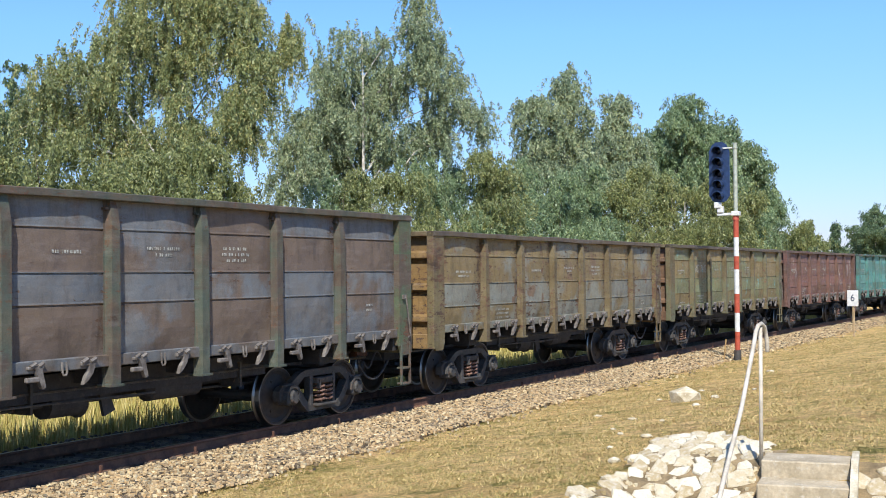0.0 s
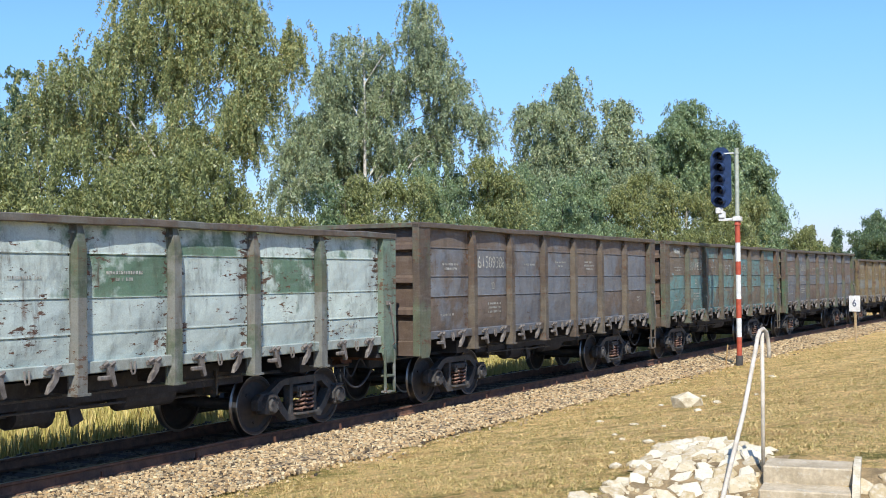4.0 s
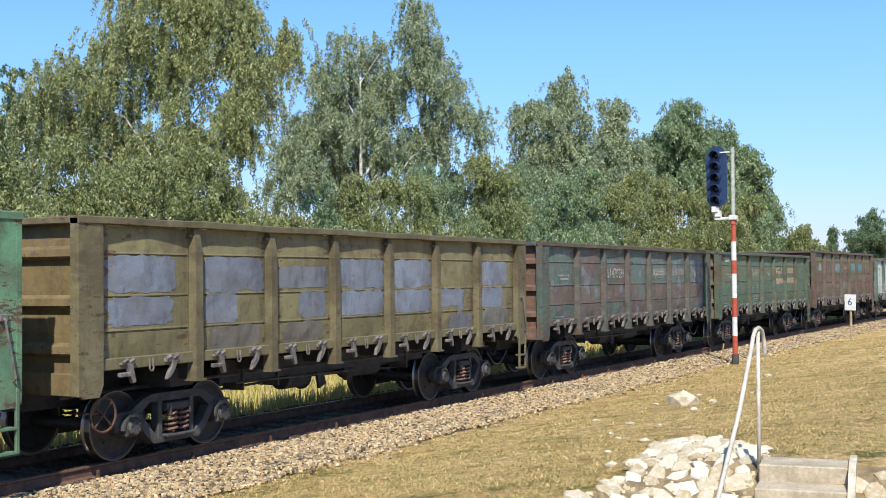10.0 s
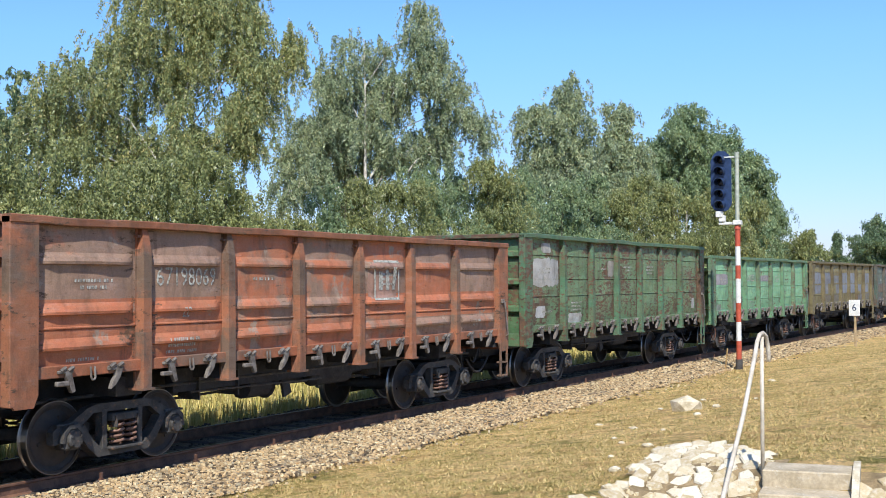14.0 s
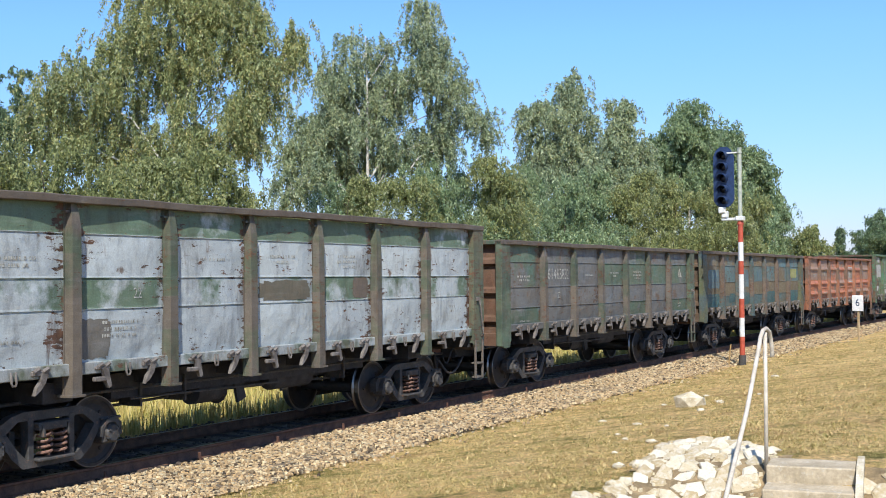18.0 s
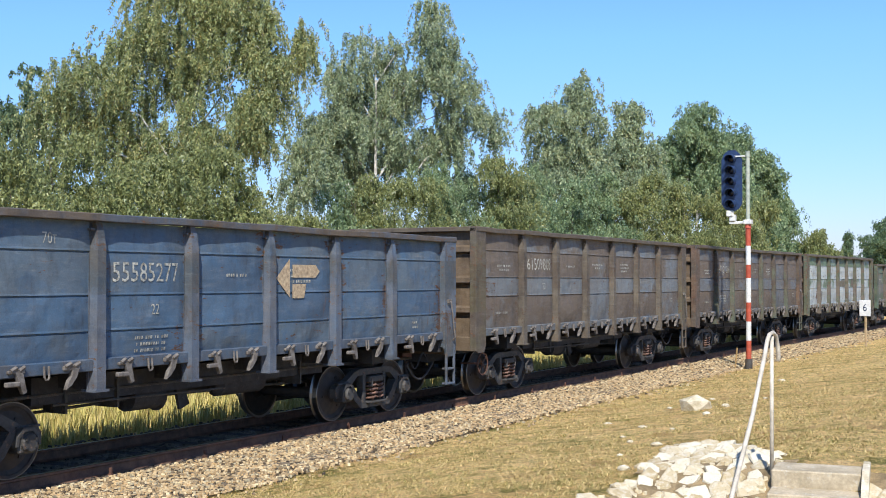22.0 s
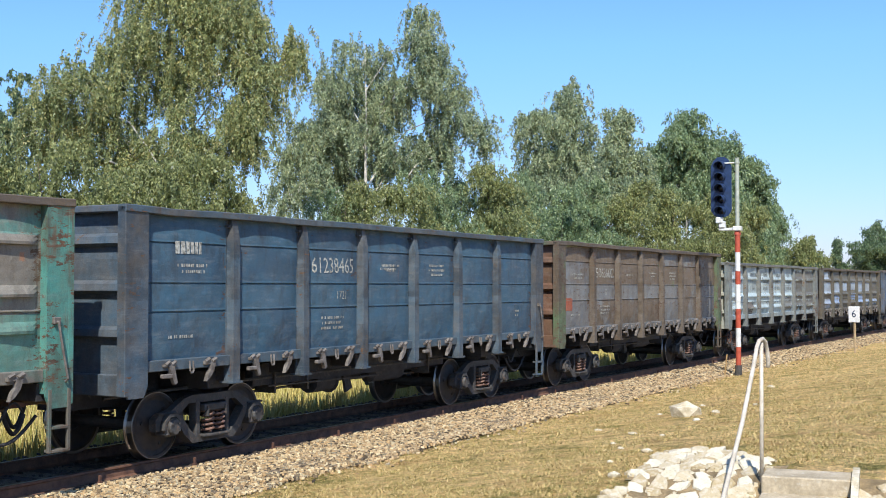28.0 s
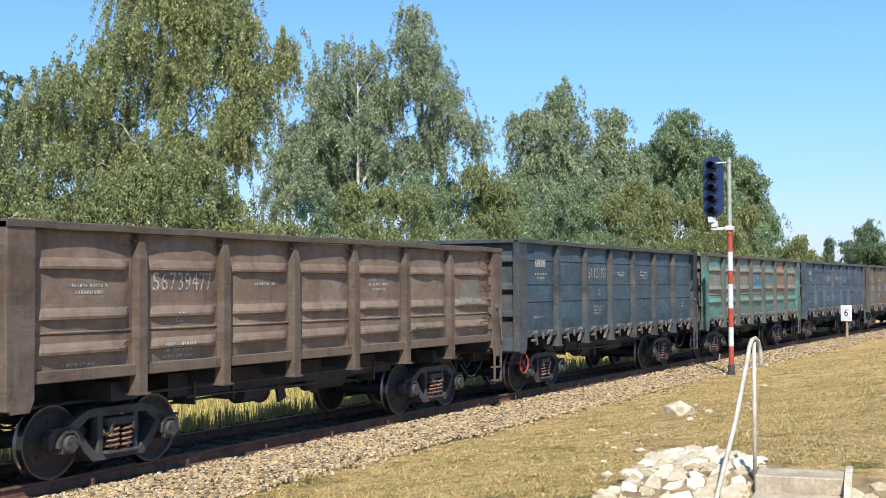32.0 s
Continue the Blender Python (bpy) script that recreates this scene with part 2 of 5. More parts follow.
def lawn_material():
    s = Shader("dry_lawn")
    p = s.n("TexCoord", 3)
    big, mid, fine = s.noise(p, 0.35, 5, 0.6), s.noise(p, 2.6, 7, 0.75), s.noise(p, 17.0, 8, 0.85)
    k = s.mix(s.ramp(big, 0.38, 0.62), col("e8c890"), col("d8b67c"))
    k = s.mix(s.ramp(mid, 0.46, 0.58, 0.0, 0.9), k, col("b8a466"))
    k = s.mix(s.ramp(s.noise(p, 6.5, 6, 0.75), 0.52, 0.62, 0.0, 0.85), k, col("dcc08a"))
    k = s.mix(s.ramp(s.noise(p, 0.9, 5, 0.7), 0.52, 0.64, 0.0, 0.7), k, col("a8875a"))
    k = s.mix(s.ramp(s.noise(p, 1.4, 7, 0.78), 0.53, 0.62, 0.0, 0.9), k, col("7a7840"))
    k = s.mix(s.ramp(s.noise(p, 8.5, 6, 0.8), 0.56, 0.64, 0.0, 0.8), k, col("6a6038"))
    k = s.mix(0.85, k, s.mix(s.ramp(fine, 0.36, 0.62), (0.40, 0.37, 0.30, 1), (1.62, 1.58, 1.48, 1)), "MULTIPLY")
    h = s.math("ADD", fine, s.math("MULTIPLY", mid, 1.6))
    return s.done(k, 0.95, 0.0, s.bump(h, 1.0, 0.09), 0.1)


M_LAWN = lawn_material()
# bed colour darkened to paint in the shaded gaps between loose stones
M_BALLAST = mottled("ballast_bed", col("80705a"), col("625442"), 11, 0.9, 0.8, 0.04, c=col("c4b29c"), spread=False)


def stone_material(name, cols, dusty=0.3, soot=None):
    s = Shader(name)
    p = s.n("TexCoord", 3)
    r = s.n("NewGeometry", 8)
    ramp = s.t.nodes.new("ShaderNodeValToRGB")
    while len(ramp.color_ramp.elements) < len(cols):
        ramp.color_ramp.elements.new(0.5)
    for i, c in enumerate(cols):
        ramp.color_ramp.elements[i].position = i / (len(cols) - 1)
        ramp.color_ramp.elements[i].color = c
    s.t.links.new(r, ramp.inputs[0])
    n1 = s.noise(p, 30.0, 5, 0.7)
    k = s.mix(0.5, ramp.outputs[0], s.mix(s.ramp(n1, 0.3, 0.7), (0.55, 0.55, 0.55, 1), (1.3, 1.3, 1.28, 1)), "MULTIPLY")
    return s.done(k, 0.9, 0.0, s.bump(n1, 0.5, 0.01), 0.2)


M_STONES = stone_material("ballast_stone", [col("968468"), col("bea47c"), col("d2ba90"), col("a68e6a"), col("dccaa2"), col("7e7664"), col("c2a274"), col("a08a68"), col("665846"), col("4a4238")])
M_RUBBLE = stone_material("pale_rubble", [col("b8a682"), col("d0c2a0"), col("9c8a64"), col("d8ccb0"), col("ac9870")])
M_GRASS = stone_material("grass_blades", [col("c8ac76"), col("d2b682"), col("a8945a"), col("bea66e"), col("948850"), col("b29a64"), col("7e7642"), col("787c40")])
M_TALL = stone_material("tall_grass", [col("b0a05a"), col("c0ae6a"), col("90904a"), col("cab87e"), col("a0984e")])


def build_ground():
    xs = axis([(-2500, -300, 8), (-300, -40, 12), (-40, -12, 28), (-12, 14, 104), (14, 40, 52), (40, 120, 40), (120, 400, 20), (400, 3000, 10)])
    ys = axis([(-2500, -300, 6), (-300, -40, 10), (-40, -14, 26), (-14, -1, 65), (-1, 12, 26), (12, 40, 14), (40, 300, 12), (300, 3000, 8)])
    verts = [(x, y, gz(x, y)) for x in xs for y in ys]
    n = len(ys)
    faces = [(i * n + j, (i + 1) * n + j, (i + 1) * n + j + 1, i * n + j + 1) for i in range(len(xs) - 1) for j in range(n - 1)]
    g = from_lists("ground", verts, faces, M_LAWN, smooth=True)
    tagged(g, "dry mown grass ground sloping down to the railway line", "ground", kind="structure")


build_ground()


def strip(name, profile, s0, s1, ds, material, label, category, kind="structure", parent=None):
    """A profile of (v, z) drawn along the track."""
    verts, faces, n = [], [], len(profile)
    steps = int((s1 - s0) / ds) + 1
    for i in range(steps + 1):
        m = on_track(s0 + (s1 - s0) * i / steps)
        verts += [tuple(m @ Vector((0, v, z))) for v, z in profile]
    for i in range(steps):
        for j in range(n - 1):
            faces.append((i * n + j, (i + 1) * n + j, (i + 1) * n + j + 1, i * n + j + 1))
    ob = from_lists(name, verts, faces, material, parent)
    return tagged(ob, label, category, kind=kind)


strip("ballast", [(-3.0, -0.40), (-2.86, -0.205), (-2.5, -0.14), (-1.5, -0.155), (-1.35, -0.16), (1.35, -0.175), (1.7, -0.2), (2.6, -0.44)], -420, 470, 6.0, M_BALLAST,
      "grey-brown crushed stone ballast bed of the railway", "ballast")

RAIL_PROFILE = [(-0.075, -0.18), (-0.075, -0.168), (-0.02, -0.15), (-0.01, -0.14), (-0.01, -0.045), (-0.036, -0.03), (-0.036, -0.006),
                (-0.03, 0.0), (0.03, 0.0), (0.036, -0.006), (0.036, -0.03), (0.01, -0.045), (0.01, -0.14), (0.02, -0.15), (0.075, -0.168), (0.075, -0.18)]
M_RAIL = mottled("rail_steel", col("84604a"), col("5c4438"), 6, 0.75, 0.25, 0.004, 0.2, spread=False)
M_SHINE = mottled("rail_head", col("8a817a"), col("6a5f58"), 9, 0.35, 0.1, 0.002, 0.8, spread=False)
for v0 in (-0.796, 0.796):
    rail = strip("rail", [(v0 + a, z) for a, z in RAIL_PROFILE], -420, 470, 6.0, M_RAIL, "rusty steel rail, brown on its side", "rail", kind="")
    rail["group"] = "rails of the track"
    head = strip("running_surface", [(v0 - 0.028, 0.003), (v0 + 0.028, 0.003)], -420, 470, 6.0, M_SHINE, "", "", kind="", parent=rail)

# sleepers with their clips, and short stakes along the near rail
M_CONC = mottled("concrete", col("9d978a"), col("7d776b"), 5, 0.9, 0.4, 0.01, c=col("b3ada0"))
sl = bmesh.new()
prism(sl, [(-0.14, -0.33), (-0.11, -0.165), (0.11, -0.165), (0.14, -0.33)], -1.36, 1.36)
sleeper_me = bpy.data.meshes.new("sleeper")
sl.to_mesh(sleeper_me)
sl.free()
M_SLEEPER = mottled("sleeper_wood", col("5a4a3e"), col("3a312b"), 7, 0.9, 0.4, 0.01)
sleeper_me.materials.append(M_SLEEPER)
for i in range(110):
    ob = piece("sleeper", sleeper_me, m=on_track(-14 + 0.62 * i))
    tagged(ob, "dark dirty sleeper bedded in ballast under the rails", "sleeper", "sleepers of the track")
st = bmesh.new()
box(st, -0.018, 0.018, -0.018, 0.018, -0.2, -0.04, 0.004)
box(st, -0.03, 0.03, -0.03, 0.03, -0.17, -0.12, 0.004)
stake_me = bpy.data.meshes.new("rail_stake")
st.to_mesh(stake_me)
st.free()
stake_me.materials.append(M_RUSTY)
for i in range(18):
    ob = piece("rail_stake", stake_me, m=on_track(-8.3 + 1.86 * i, -1.02))
    tagged(ob, "short dark steel stake in the ballast beside the rail", "stake", "stakes beside the rail")


def scatter(name, spots, shape, material, label, category):
    """Many small pieces in one mesh; spots give (x, y, z, size, turn)."""
    verts, faces = [], []
    for x, y, z, k, a in spots:
        vs, fs = shape()
        n, ca, sa = len(verts), math.cos(a) * k, math.sin(a) * k
        verts += [(x + ca * p - sa * q, y + sa * p + ca * q, z + r * k) for p, q, r in vs]
        faces += [tuple(i + n for i in f) for f in fs]
    ob = from_lists(name, verts, faces, material)
    return tagged(ob, label, category, kind="stuff")


rng = random.Random(5)
CUBE_F = ((0, 1, 3, 2), (4, 6, 7, 5), (0, 4, 5, 1), (2, 3, 7, 6), (0, 2, 6, 4), (1, 5, 7, 3))


def stone_shape():
    """A rough crushed stone, a skewed block."""
    a, b, c = rng.uniform(0.7, 1.3), rng.uniform(0.55, 1.0), rng.uniform(0.45, 0.85)
    return [(x * a * rng.uniform(0.55, 1.0), y * b * rng.uniform(0.55, 1.0), z * c * rng.uniform(0.6, 1.0)) for x in (-1, 1) for y in (-1, 1) for z in (-1, 1)], CUBE_F


def ballast_spots(n, s0, s1, size):
    out = []
    for _ in range(n):
        s = s0 + (s1 - s0) * rng.random()
        edge = 3.0 + 0.2 * noise.noise((s * 0.6, 3.0, 0.0)) + 0.12 * noise.noise((s * 2.1, 7.0, 0.0))
        v = -1.13 - (edge - 1.13) * rng.random() ** 0.95
        if rng.random() < 0.07:
            v -= 0.7 * rng.random() ** 2
        p = on_track(s, v)
        z = max(-0.135 - 0.012 * (-v - 1.0), gz(p.translation.x, p.translation.y) + 0.004) - 0.05 * max(0.0, min(1.0, (-v - 2.6) / 0.3)) * (v > -2.9) + rng.uniform(-0.012, 0.022) + 0.03 * noise.noise((s * 1.5, v * 1.5, 1.0))
        out.append((p.translation.x, p.translation.y, z, size * rng.uniform(0.6, 1.25), rng.uniform(0, 6.3)))
    return out


scatter("ballast_stones", ballast_spots(31000, -9.5, 14, 0.025) + ballast_spots(12000, 14, 40, 0.034) + ballast_spots(3500, 40, 75, 0.05), stone_shape, M_STONES,
        "loose crushed ballast stones, beige and grey, beside the rail", "ballast stones")


def bed_spots(n):
    out = []
    for _ in range(n):
        s, v = -9.5 + 28 * rng.random(), rng.choice((rng.uniform(-1.3, -0.9), rng.uniform(-1.2, 2.4)))
        if abs(abs(v) - 0.796) < 0.11:
            continue
        p = on_track(s, v)
        out.append((p.translation.x, p.translation.y, -0.165 - 0.1 * max(0, v - 1.5) + rng.uniform(-0.01, 0.01), 0.03 * rng.uniform(0.6, 1.2), rng.uniform(0, 6.3)))
    return out


M_SOOTY = stone_material("sooty_stone", [col("4a423b"), col("5f544a"), col("3a342f"), col("6e6257")])
scatter("track_stones", bed_spots(8000), stone_shape, M_SOOTY, "dirty dark ballast stones between the rails", "ballast stones")


def blade_shape():
    vs, fs = [], []
    for i in range(4):
        a, l, w = rng.uniform(0, 6.3), rng.uniform(0.6, 1.2), rng.uniform(0.08, 0.16)
        dx, dy, o, q = math.cos(a) * 2.6 * rng.random() * l, math.sin(a) * 2.6 * rng.random() * l, rng.uniform(-0.5, 0.5), rng.uniform(-0.5, 0.5)
        n = len(vs)
        vs += [(o - w * math.sin(a), q + w * math.cos(a), 0), (o + w * math.sin(a), q - w * math.cos(a), 0), (o + dx, q + dy, l)]
        fs.append((n, n + 1, n + 2))
    return vs, fs


def lawn_spots(n, reach):
    out = []
    while len(out) < n:
        d, a = reach[0] + (reach[1] - reach[0]) * rng.random() ** 1.5, radians(rng.uniform(41, 84))
        x, y = EYE.x + d * math.sin(a), EYE.y + d * math.cos(a)
        if lateral(x, y) > -2.82 - 0.25 * rng.random() or (x < -6.2 and y < -8.3):
            continue
        if noise.noise((x * 1.1, y * 1.1, 5.0)) + 0.6 * noise.noise((x * 3.7, y * 3.7, 8.0)) < rng.uniform(-0.5, 0.25):
            continue
        out.append((x, y, gz(x, y) - 0.004, rng.uniform(0.010, 0.034) * (1 + d / 50), rng.uniform(0, 6.3)))
    return out


scatter("lawn_grass", lawn_spots(38000, (8.5, 48)), blade_shape, M_GRASS, "short dry grass blades, straw yellow and olive", "grass")


def tall_shape():
    vs, fs = [], []
    for i in range(6):
        a, l, w = rng.uniform(0, 6.3), rng.uniform(0.6, 1.25), rng.uniform(0.018, 0.03)
        o, q, b = rng.uniform(-0.25, 0.25), rng.uniform(-0.25, 0.25), rng.uniform(0.05, 0.4)
        c, s = math.cos(a), math.sin(a)
        n = len(vs)
        vs += [(o - w * s, q + w * c, 0), (o + w * s, q - w * c, 0), (o + b * 0.3 * c - w * s, q + b * 0.3 * s + w * c, 0.6 * l), (o + b * 0.3 * c + w * s, q + b * 0.3 * s - w * c, 0.6 * l), (o + b * c, q + b * s, l)]
        fs += [(n, n + 1, n + 3, n + 2), (n + 2, n + 3, n + 4)]
    return vs, fs


def tall_spots(n):
    out = []
    for _ in range(n):
        s, v = -10 + 75 * rng.random() ** 1.3, 2.45 + 9 * rng.random() ** 1.5
        p = on_track(s, v)
        out.append((p.translation.x, p.translation.y, gz(p.translation.x, p.translation.y) - 0.01, rng.uniform(0.26, 0.5) * smooth01((v - 2.1) / 1.6 + 0.3), rng.uniform(0, 6.3)))
    return out


scatter("tall_grass", tall_spots(16000), tall_shape, M_TALL, "tall uncut yellow-green grass behind the track", "grass")

# ---------------------------------------------------------------- the train
PITCH, HALF, LSP = 1.737, 6.597, 14.06
SKIN, FACE = 1.395, 1.53
POSTS = [(i - 2.5) * PITCH for i in range(6)]
PANELS = [(-5.31, 0.94)] + [(i * PITCH, PITCH / 2) for i in (-2, -1, 0, 1, 2)] + [(5.31, 0.94)]
SILL = 1.44


def bulge(u, w):
    """How far a plate bows outwards; u and w go from -1 to 1 over it."""
    return 0.062 * max(0.0, 1 - abs(u) ** 2.6) * max(0.0, 1 - abs(w) ** 3)


def skin_y(x, z, half, top):
    """Depth of the side's skin at x from a panel's middle."""
    w = (z - (SILL + top) / 2) / ((top - SILL) / 2)
    return -(SKIN + bulge(min(1, max(-1, x / (half - 0.07))), min(1, max(-1, w))))


def blank(name, bm, smooth=False):
    """A mesh whose material is chosen on the object."""
    me = bpy.data.meshes.new(name)
    bmesh.ops.recalc_face_normals(bm, faces=bm.faces[:])
    bm.to_mesh(me)
    bm.free()
    if smooth:
        me.shade_smooth()
    me.materials.append(None)
    return me


def painted(name, me, parent, material, m=None, label=""):
    ob = piece(name, me, parent, label, m)
    ob.material_slots[0].link = "OBJECT"
    ob.material_slots[0].material = material
    return ob


def bands_of(top, pressed):
    """Joints and ridges of a side plate: middle height, steps of (height, depth), whether it fades at its ends."""
    if pressed:
        hump = ((0.095, 0), (0.04, 0.046), (-0.012, 0.076), (-0.046, 0.070), (-0.058, 0))
        return [(top - 0.53, hump, True), (top - 1.15, hump, True), (top - 1.58, hump, True), (top - 1.36, ((0.016, 0), (0.006, 0.014), (-0.008, 0.014), (-0.012, -0.012), (-0.024, -0.012), (-0.03, 0)), False)]
    lip = ((0.02, 0), (0.006, 0.003), (-0.006, 0.005), (-0.009, -0.022), (-0.030, -0.022), (-0.034, 0))
    return [(top - d, lip, False) for d in (0.46, 1.01, 1.40 if top > 3.4 else 1.46)]


def face_y(x, z, half, top, seed, dy=0.0, ridge=False):
    """Depth of the plate's face with its dents and relief."""
    dent = 0.024 * noise.noise((x * 1.3 + seed * 7.1, z * 1.5, seed * 3.3)) + 0.009 * noise.noise((x * 4 + seed, z * 4, 5.0))
    edge = max(0.0, 1 - (abs(x) / half) ** 6)
    fade = smooth01((half - 0.14 - abs(x)) / 0.16) * (0.85 + 0.3 * noise.noise((x * 2, z * 3, seed * 1.7))) if ridge else float(abs(x) < half - 0.01)
    return skin_y(x, z, half, top) - dent * edge - dy * fade


PRESSED = {}


def on_face(x, z, half, top, parent, panel):
    """The same at any place on a wagon's side."""
    pressed, n = PRESSED[parent.name]
    i = min(range(7), key=lambda k: abs(PANELS[k][0] - panel))
    seed = 4 + i // 6 if i in (0, 6) else (i * 3 + n) % 4
    for zc, steps, ridge in bands_of(top, pressed) if pressed else ():
        for (p, q), (r, s) in zip(steps, steps[1:]):
            if r <= z - zc <= p:
                return face_y(x, z, half, top, seed, q + (s - q) * (p - z + zc) / (p - r), ridge)
    return face_y(x, z, half, top, seed)


def panel_mesh(half, top, pressed, seed):
    """A bowed, dented plate with its rolled seams or pressed ridges, in one sheet."""
    bm = bmesh.new()
    z1, w = top - 0.1, half - 0.12
    # rows of the sheet: height, depth of the relief there, whether it is a ridge that fades at its ends
    rows = [(SILL + (z1 - SILL) * j / 20, 0.0, False) for j in range(21)]
    bands = bands_of(top, pressed)
    for zc, steps, ridge in bands:
        rows = [r for r in rows if not zc - 0.11 * ridge - 0.03 < r[0] < zc + 0.17 * ridge + 0.035]
        rows += [(zc + dz, dy, ridge) for dz, dy in steps]
    rows.sort()
    us = [-half] + [-w + 2 * w * i / 14 for i in range(15)] + [half]
    grid = []
    for x in us:
        line = []
        for z, dy, ridge in rows:
            line.append(bm.verts.new((x, face_y(x, z, half, top, seed, dy, ridge), z)))
        grid.append(line)
    fs = [bm.faces.new((grid[i][j], grid[i + 1][j], grid[i + 1][j + 1], grid[i][j + 1])) for i in range(len(us) - 1) for j in range(len(rows) - 1)]
    ext = bmesh.ops.extrude_face_region(bm, geom=fs)["geom"]
    for v in ext:
        if isinstance(v, bmesh.types.BMVert):
            v.co.y = -SKIN + 0.05
    return blank("side_panel", bm)


def post_mesh(top):
    """A pressed hat-shaped post, tapering in depth under the top rail, on a foot plate."""
    bm = bmesh.new()
    rings = []
    for z, d, w in ((1.06, 1.0, 1.0), (1.3, 1.0, 1.0), (top - 0.42, 0.95, 0.95), (top - 0.22, 0.75, 0.8), (top - 0.08, 0.5, 0.62)):
        y = -(SKIN + (FACE - SKIN) * d)
        rings.append([bm.verts.new(p) for p in ((-0.105, -SKIN + 0.02, z), (-0.105, -SKIN - 0.012, z), (-0.088 * w, -SKIN - 0.012, z), (-0.076 * w, y, z),
                                                (0.076 * w, y, z), (0.088 * w, -SKIN - 0.012, z), (0.105, -SKIN - 0.012, z), (0.105, -SKIN + 0.02, z))])
    for a, b in zip(rings, rings[1:]):
        for i in range(8):
            bm.faces.new((a[i], a[(i + 1) % 8], b[(i + 1) % 8], b[i]))
    bm.faces.new(rings[0])
    bm.faces.new(rings[-1][::-1])
    box(bm, -0.118, 0.118, -FACE - 0.02, -1.3, 1.03, 1.06)
    box(bm, -0.13, -0.07, -FACE + 0.06, -SKIN + 0.01, top - 0.215, top - 0.185)
    return blank("side_post", bm)


def corner_mesh(top):
    bm = bmesh.new()
    prism(bm, [(6.17, top - 0.02), (6.17, 1.12), (6.24, 0.97), (6.52, 0.97), (HALF - 0.005, 1.08), (HALF - 0.005, top - 0.02)], -FACE + 0.012, -FACE + 0.05)
    box(bm, HALF - 0.10, HALF, -FACE + 0.01, -FACE + 0.16, 1.0, top - 0.02, 0.012)
    box(bm, 6.17, 6.21, -FACE + 0.05, -SKIN + 0.02, 1.15, top - 0.05)
    return blank("corner_post", bm)


def end_mesh(top):
    bm = bmesh.new()
    box(bm, 6.40, 6.45, -1.44, 1.44, 1.0, top - 0.06)
    box(bm, 6.36, 6.56, -1.44, 1.44, 1.0, 1.28, 0.01)
    return blank("end_wall", bm)


def end_rib_mesh():
    bm = bmesh.new()
    prism(bm, [(6.45, -0.09), (6.45, 0.09), (6.535, 0.045), (6.545, -0.045)], -1.37, 1.37)
    return blank("end_rib", bm)


def rail_mesh(top, seed=0):
    """The box-shaped rim along one side, knocked out of line here and there."""
    bm = bmesh.new()
    rings = []
    for i in range(45):
        x = -HALF + 2 * HALF * i / 44
        e = smooth01(min(i, 44 - i) / 3)
        dy = e * 0.022 * noise.noise((x * 0.7, seed * 9.1, 0.3)) + e * 0.01 * noise.noise((x * 2.3, seed * 5.7, 3.0))
        dz = e * 0.022 * noise.noise((x * 0.6, seed * 7.7, 8.0)) + e * 0.008 * noise.noise((x * 2.9, seed * 3.7, 1.0))
        rings.append([bm.verts.new((x, y + dy, z + dz)) for y, z in ((-FACE - 0.005, top - 0.09), (-FACE - 0.005, top - 0.012), (-FACE + 0.008, top), (-1.41, top), (-1.375, top - 0.03), (-1.375, top - 0.10), (-FACE + 0.008, top - 0.10))])
    for p, q in zip(rings, rings[1:]):
        for j in range(7):
            bm.faces.new((p[j], p[(j + 1) % 7], q[(j + 1) % 7], q[j]))
    bm.faces.new(rings[0])
    bm.faces.new(rings[-1][::-1])
    return blank("top_rail", bm)


def end_rail_mesh(top):
    bm = bmesh.new()
    box(bm, 6.42, HALF, -1.372, 1.372, top - 0.10, top - 0.004, 0.012)
    return blank("top_rail", bm)


def sill_mesh():
    bm = bmesh.new()
    box(bm, -6.168, 6.168, -1.475, -1.36, 1.29, SILL, 0.01)
    return blank("side_sill", bm)


def latch_mesh():
    """Hatch lock: hinge blocks with knuckles, a loop and a hanging claw."""
    bm = bmesh.new()
    box(bm, -0.13, 0.12, -1.51, -1.45, 1.33, 1.385, 0.008)
    for x in (-0.11, 0.03):
        tube(bm, [(x, -1.50, 1.37), (x + 0.09, -1.50, 1.41)], 0.03, 6)
    prism(bm, [(0.0, 1.35), (0.10, 1.35), (0.06, 1.24), (-0.02, 1.15), (-0.10, 1.10), (-0.06, 1.2), (-0.01, 1.26)], -1.52, -1.46)
    return blank("hatch_lock", bm)


def hinge_mesh():
    """Hatch hinge: plate, loop and hanging finger."""
    bm = bmesh.new()
    box(bm, -0.96, -0.72, -1.51, -1.45, 1.34, 1.38, 0.008)
    box(bm, -1.00, -0.80, -1.53, -1.47, 1.19, 1.25, 0.012)
    prism(bm, [(-0.86, 1.35), (-0.76, 1.35), (-0.70, 1.12), (-0.75, 1.10), (-0.80, 1.2)], -1.52, -1.46)
    for x in (-0.92, -0.80):
        tube(bm, [(x, -1.50, 1.37), (x + 0.08, -1.50, 1.41)], 0.026, 6)
    return blank("hatch_hinge", bm)


def link_bar_mesh():
    bm = bmesh.new()
    tube(bm, [(-0.035, -1.50, 1.40), (-0.035, -1.51, 1.27), (-0.02, -1.51, 1.24), (0.02, -1.51, 1.24), (0.035, -1.51, 1.27), (0.035, -1.50, 1.40)], 0.014, 6)
    return blank("hatch_link", bm)


